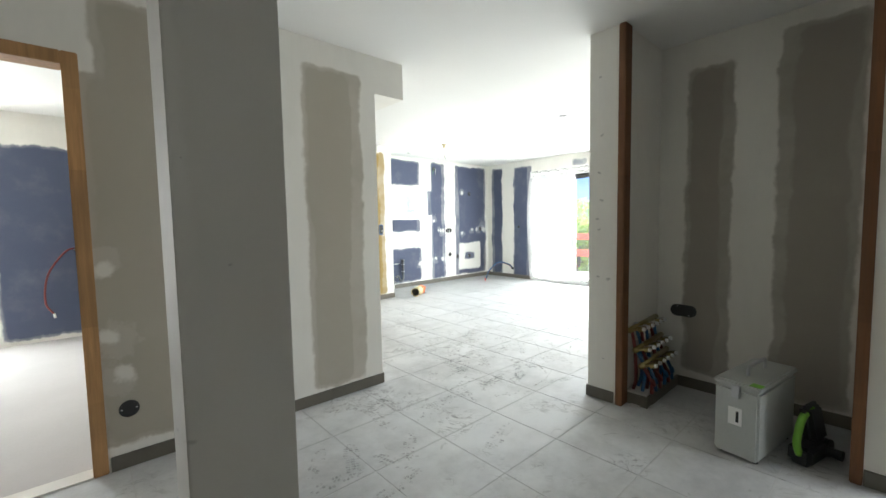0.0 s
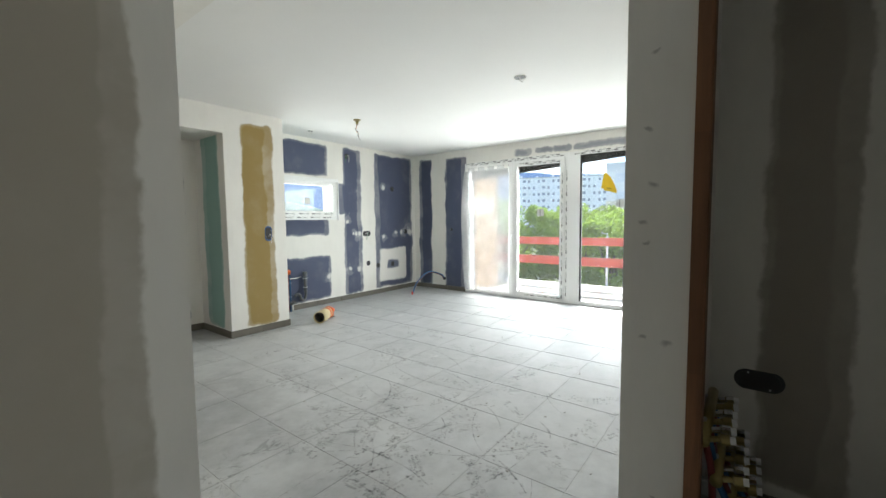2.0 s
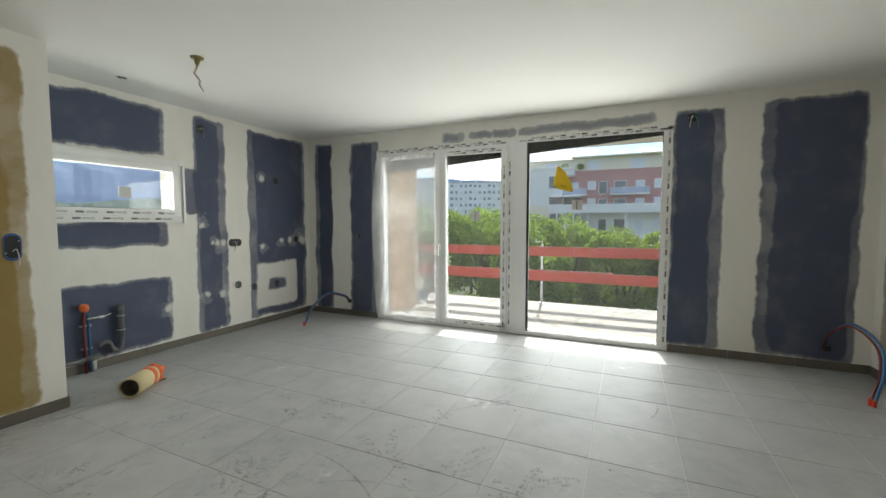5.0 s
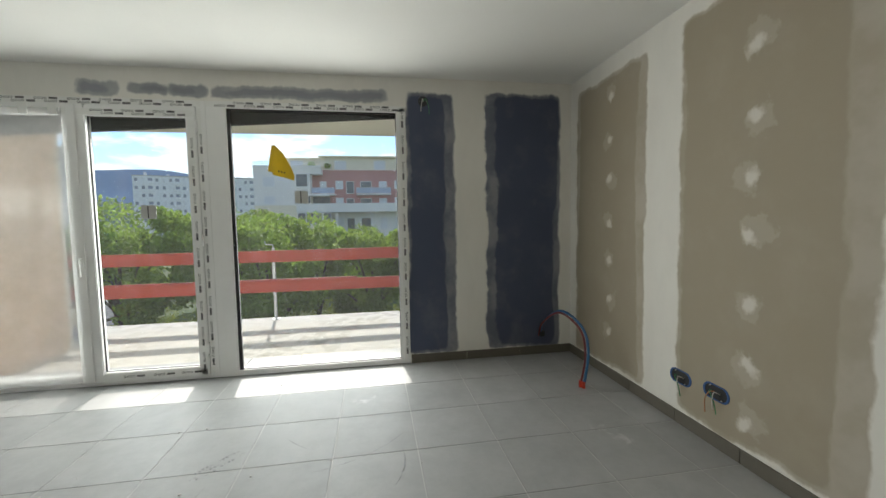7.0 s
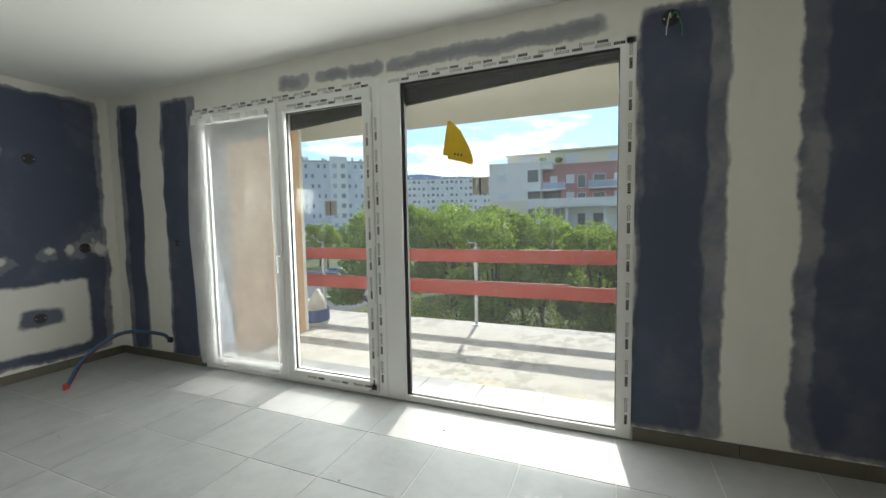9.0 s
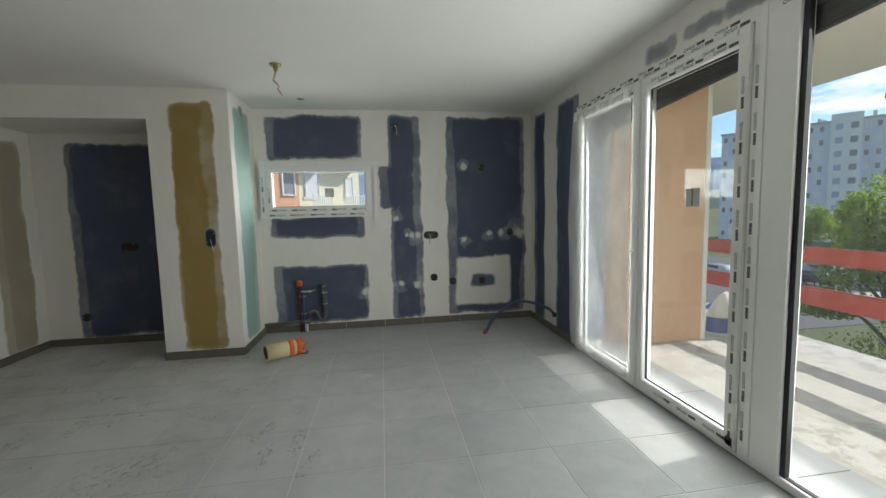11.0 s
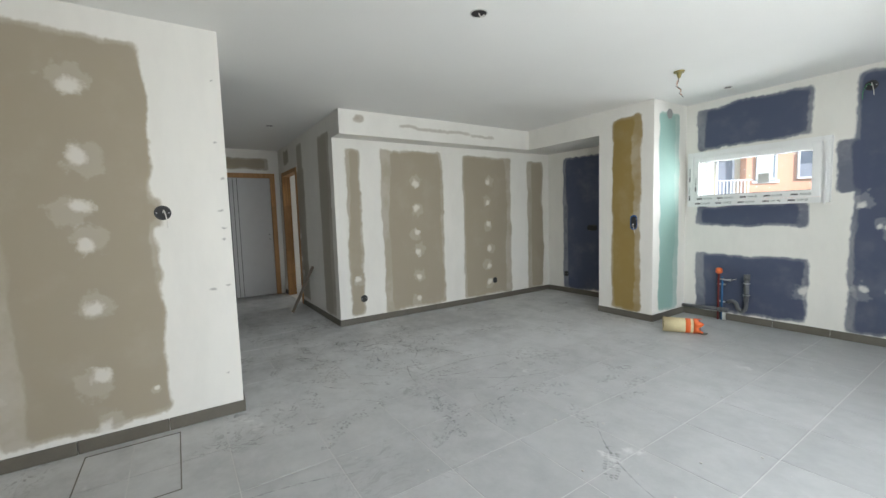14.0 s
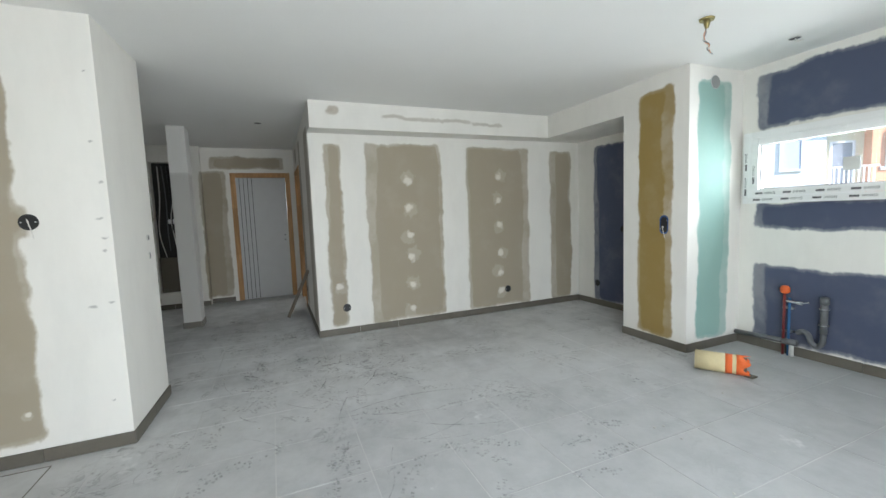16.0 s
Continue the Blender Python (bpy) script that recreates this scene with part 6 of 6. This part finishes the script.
for z in (12.7, 10.1, 7.1, 4.5, 1.9):
    for yy, w, h_, dz, m_ in ((9.6, 1.0, 1.9, 0.0, M_SHUT), (7.2, 1.15, 1.3, 0.7, M_SHUT), (5.6, 1.2, 1.9, 0.0, M_DARKWIN), (3.2, 1.7, 1.9, 0.0, M_DARKWIN), (0.6, 1.2, 1.9, 0.0, M_SHUT), (-1.8, 1.2, 1.3, 0.7, M_SHUT), (-4.4, 1.7, 1.9, 0.0, M_DARKWIN), (-7.4, 1.2, 1.9, 0.0, M_SHUT), (-10.5, 1.7, 1.9, 0.0, M_DARKWIN), (-13.5, 1.2, 1.3, 0.7, M_SHUT)):
        if not (yy > 9 and z == 10.1):
            far_window(house, pose(2.17, yy, z + dz), w, h_, m_)
for yy in (13.5, 7.0, 1.0, -5.0):
    far_window(house, pose(3.17 if yy > 10 else 2.77, yy, 16.45), 1.8, 1.4, M_SHUT)
for z in (16.95, 17.2):
    part("roof_rail", box(0.0, 0.05, 9.6, 19.0, z, z + 0.05), M_GALV, house)
for q in range(10):
    part("rail_post", box(0.0, 0.04, 9.7 + q, 9.74 + q, 16.7, 17.2), M_GALV, house)
for yy in (11.0, 8.9):
    rng = np.random.default_rng(int(yy * 7))
    bush = new("roof_plant", leaf_mesh("roof_plant", [(1.0 if yy > 10 else 2.4, yy, 17.0, 0.55, 0.45)], 260, 0.1, rng, M_LEAF))
    bush.parent = house
FL = 2.8

# the orange and cream building across from the kitchen
kb = thing("courtyard_building", "cream, orange and white apartment building with white balconies", "apartment building", at=pose(0, 22.0, GZ, 0, 0, 45))
for x0, x1, m_ in ((2.12, 6.2, M_YELLOWF), (-0.72, 2.12, M_ORANGEF), (-1.95, -0.72, M_YELLOWF), (-16.0, -1.95, M_TOWERB)):
    part("wall", box(x0, x1, 0.5 if m_ == M_YELLOWF and x0 < 0 else 0.0, 10, -0.3, 17.0), m_, kb)
part("roof", box(-16.2, 6.4, -0.3, 10.2, 17.0, 17.4), M_CONC, kb)
bal = finish(box(-0.02, 0.02, -0.02, 0.02, 0, 0.95), "baluster", M_PVC)
for f in range(1, 6):
    z = f * FL
    for xx, w, h_, s_, m_ in ((1.5, 0.75, 1.2, 0.95, M_FARWIN), (0.0, 0.75, 1.2, 0.95, M_SHUT), (-2.95, 0.7, 1.2, 0.95, M_BLUESH), (-5.2, 0.8, 1.2, 0.95, M_BLUESH), (-8.0, 0.8, 1.2, 0.95, M_SHUT), (-1.33, 0.7, 1.9, 0.05, M_FARWIN), (2.9, 0.9, 1.3, 0.9, M_SHUT), (5.4, 0.6, 1.2, 0.9, M_SHUT)):
        far_window(kb, pose(xx, 0.47 if xx == -1.33 else -0.03, z + s_) @ pose(0, 0, 0, 0, 0, 90), w, h_, m_)
        if m_ != M_FARWIN and xx > -1:
            part("window_surround", box(xx - w / 2 - 0.12, xx + w / 2 + 0.12, -0.05, 0.0, z + s_ - 0.12, z + s_), M_PVC, kb)
    for x0, x1 in ((-1.95, -0.72), (2.3, 3.6), (4.3, 5.9)):
        b_ = part("balcony", box(x0, x1, -0.9 if x0 > 0 else -0.5, 0.48 if x0 < 0 else 0.02, z - 0.18, z), M_TOWERB, kb, "white balcony")
        front = -0.9 if x0 > 0 else -0.5
        part("handrail", box(x0, x1, front, front + 0.05, z + 0.95, z + 1.0), M_PVC, b_)
        for q in range(int((x1 - x0) / 0.13)):
            o = new("baluster", bal)
            o.parent, o.location = b_, (x0 + 0.06 + q * 0.13, front + 0.025, z)
    part("string_course", box(-16.0, -2.0, -0.04, 0.0, z - 0.06, z + 0.02), M_ORANGEF, kb)

# ---- parked cars ----
M_TYRE = simple("black_tyre", (0.02, 0.02, 0.02), 0.8, bump=0)


def car(x, y, turn, paint, label):
    root = thing("car", label, "car", "parked cars", at=pose(x, y, GZ + 0.03, 0, 0, turn))
    bm = bmesh.new()
    prof = [(-2.0, 0.35), (-2.05, 0.75), (-1.75, 0.95), (-1.2, 1.40), (0.45, 1.45), (1.15, 0.98), (1.95, 0.82), (2.05, 0.40)]
    A = [[bm.verts.new((px, s_ * (0.82 if pz < 0.96 else 0.64), pz)) for px, pz in prof] for s_ in (-1, 1)]
    bm.faces.new(A[0])
    bm.faces.new(A[1][::-1])
    for k in range(len(prof)):
        bm.faces.new([A[0][k], A[0][(k + 1) % len(prof)], A[1][(k + 1) % len(prof)], A[1][k]])
    bmesh.ops.bevel(bm, geom=bm.edges[:], offset=0.06, segments=2, affect="EDGES", clamp_overlap=True)
    part("body", bm, paint, root, "", True)
    for s_ in (-1, 1):
        part("side_window", box(-1.05, 0.5, s_ * 0.735 - 0.03, s_ * 0.735 + 0.03, 1.02, 1.32, 0.02), M_DARKWIN, root)
        for px in (-1.3, 1.25):
            w_ = part("wheel", tube([(px, s_ * 0.66, 0.31), (px, s_ * 0.84, 0.31)], 0.31, 18), M_TYRE, root)
            part("rim", tube([(px, s_ * 0.842, 0.31), (px, s_ * 0.85, 0.31)], 0.19, 14), M_GALV, w_)
    part("windscreen", box(0.62, 0.95, -0.55, 0.55, 1.12, 1.3, 0.02), M_DARKWIN, root)


for k, (x, y, a, c) in enumerate(((52, 33.5, 92, (0.6, 0.62, 0.65)), (49, 36.4, 88, (0.03, 0.035, 0.04)), (55, 40.5, 95, (0.35, 0.38, 0.42)), (45, 44.0, 90, (0.5, 0.5, 0.5)), (30, 26.5, 8, (0.07, 0.15, 0.4)))):
    car(x, y, a, simple("car_paint", c, 0.25, 0.3, var=0.03, bump=0), ("silver parked car", "black parked car", "grey-blue parked car", "pale grey parked car", "blue parked car")[k] + " on the asphalt")

# ---- floor tiles ----
TILE, JOINT = 0.461, 0.005
tile_me = finish(box(JOINT / 2, TILE - JOINT / 2, JOINT / 2, TILE - JOINT / 2, -0.008, 0.0, 0.0015), "floor_tile", M_TILE)
for i in range(-15, 5):
    for j in range(-8, 11):
        x, y = 5.62 + TILE * i, 1.826 + TILE * j
        if x > WX or x + TILE < HX or y > KY or y + TILE < -1.3 or (x + TILE < BX - 0.1 and y > CY + 0.05) or (x > LX and y + TILE < RY) or (x > 3.1 and y + TILE < 0.0):
            continue
        t_ob = new("floor_tile", tile_me)
        t_ob.location, t_ob.parent = (x, y, 0), floor
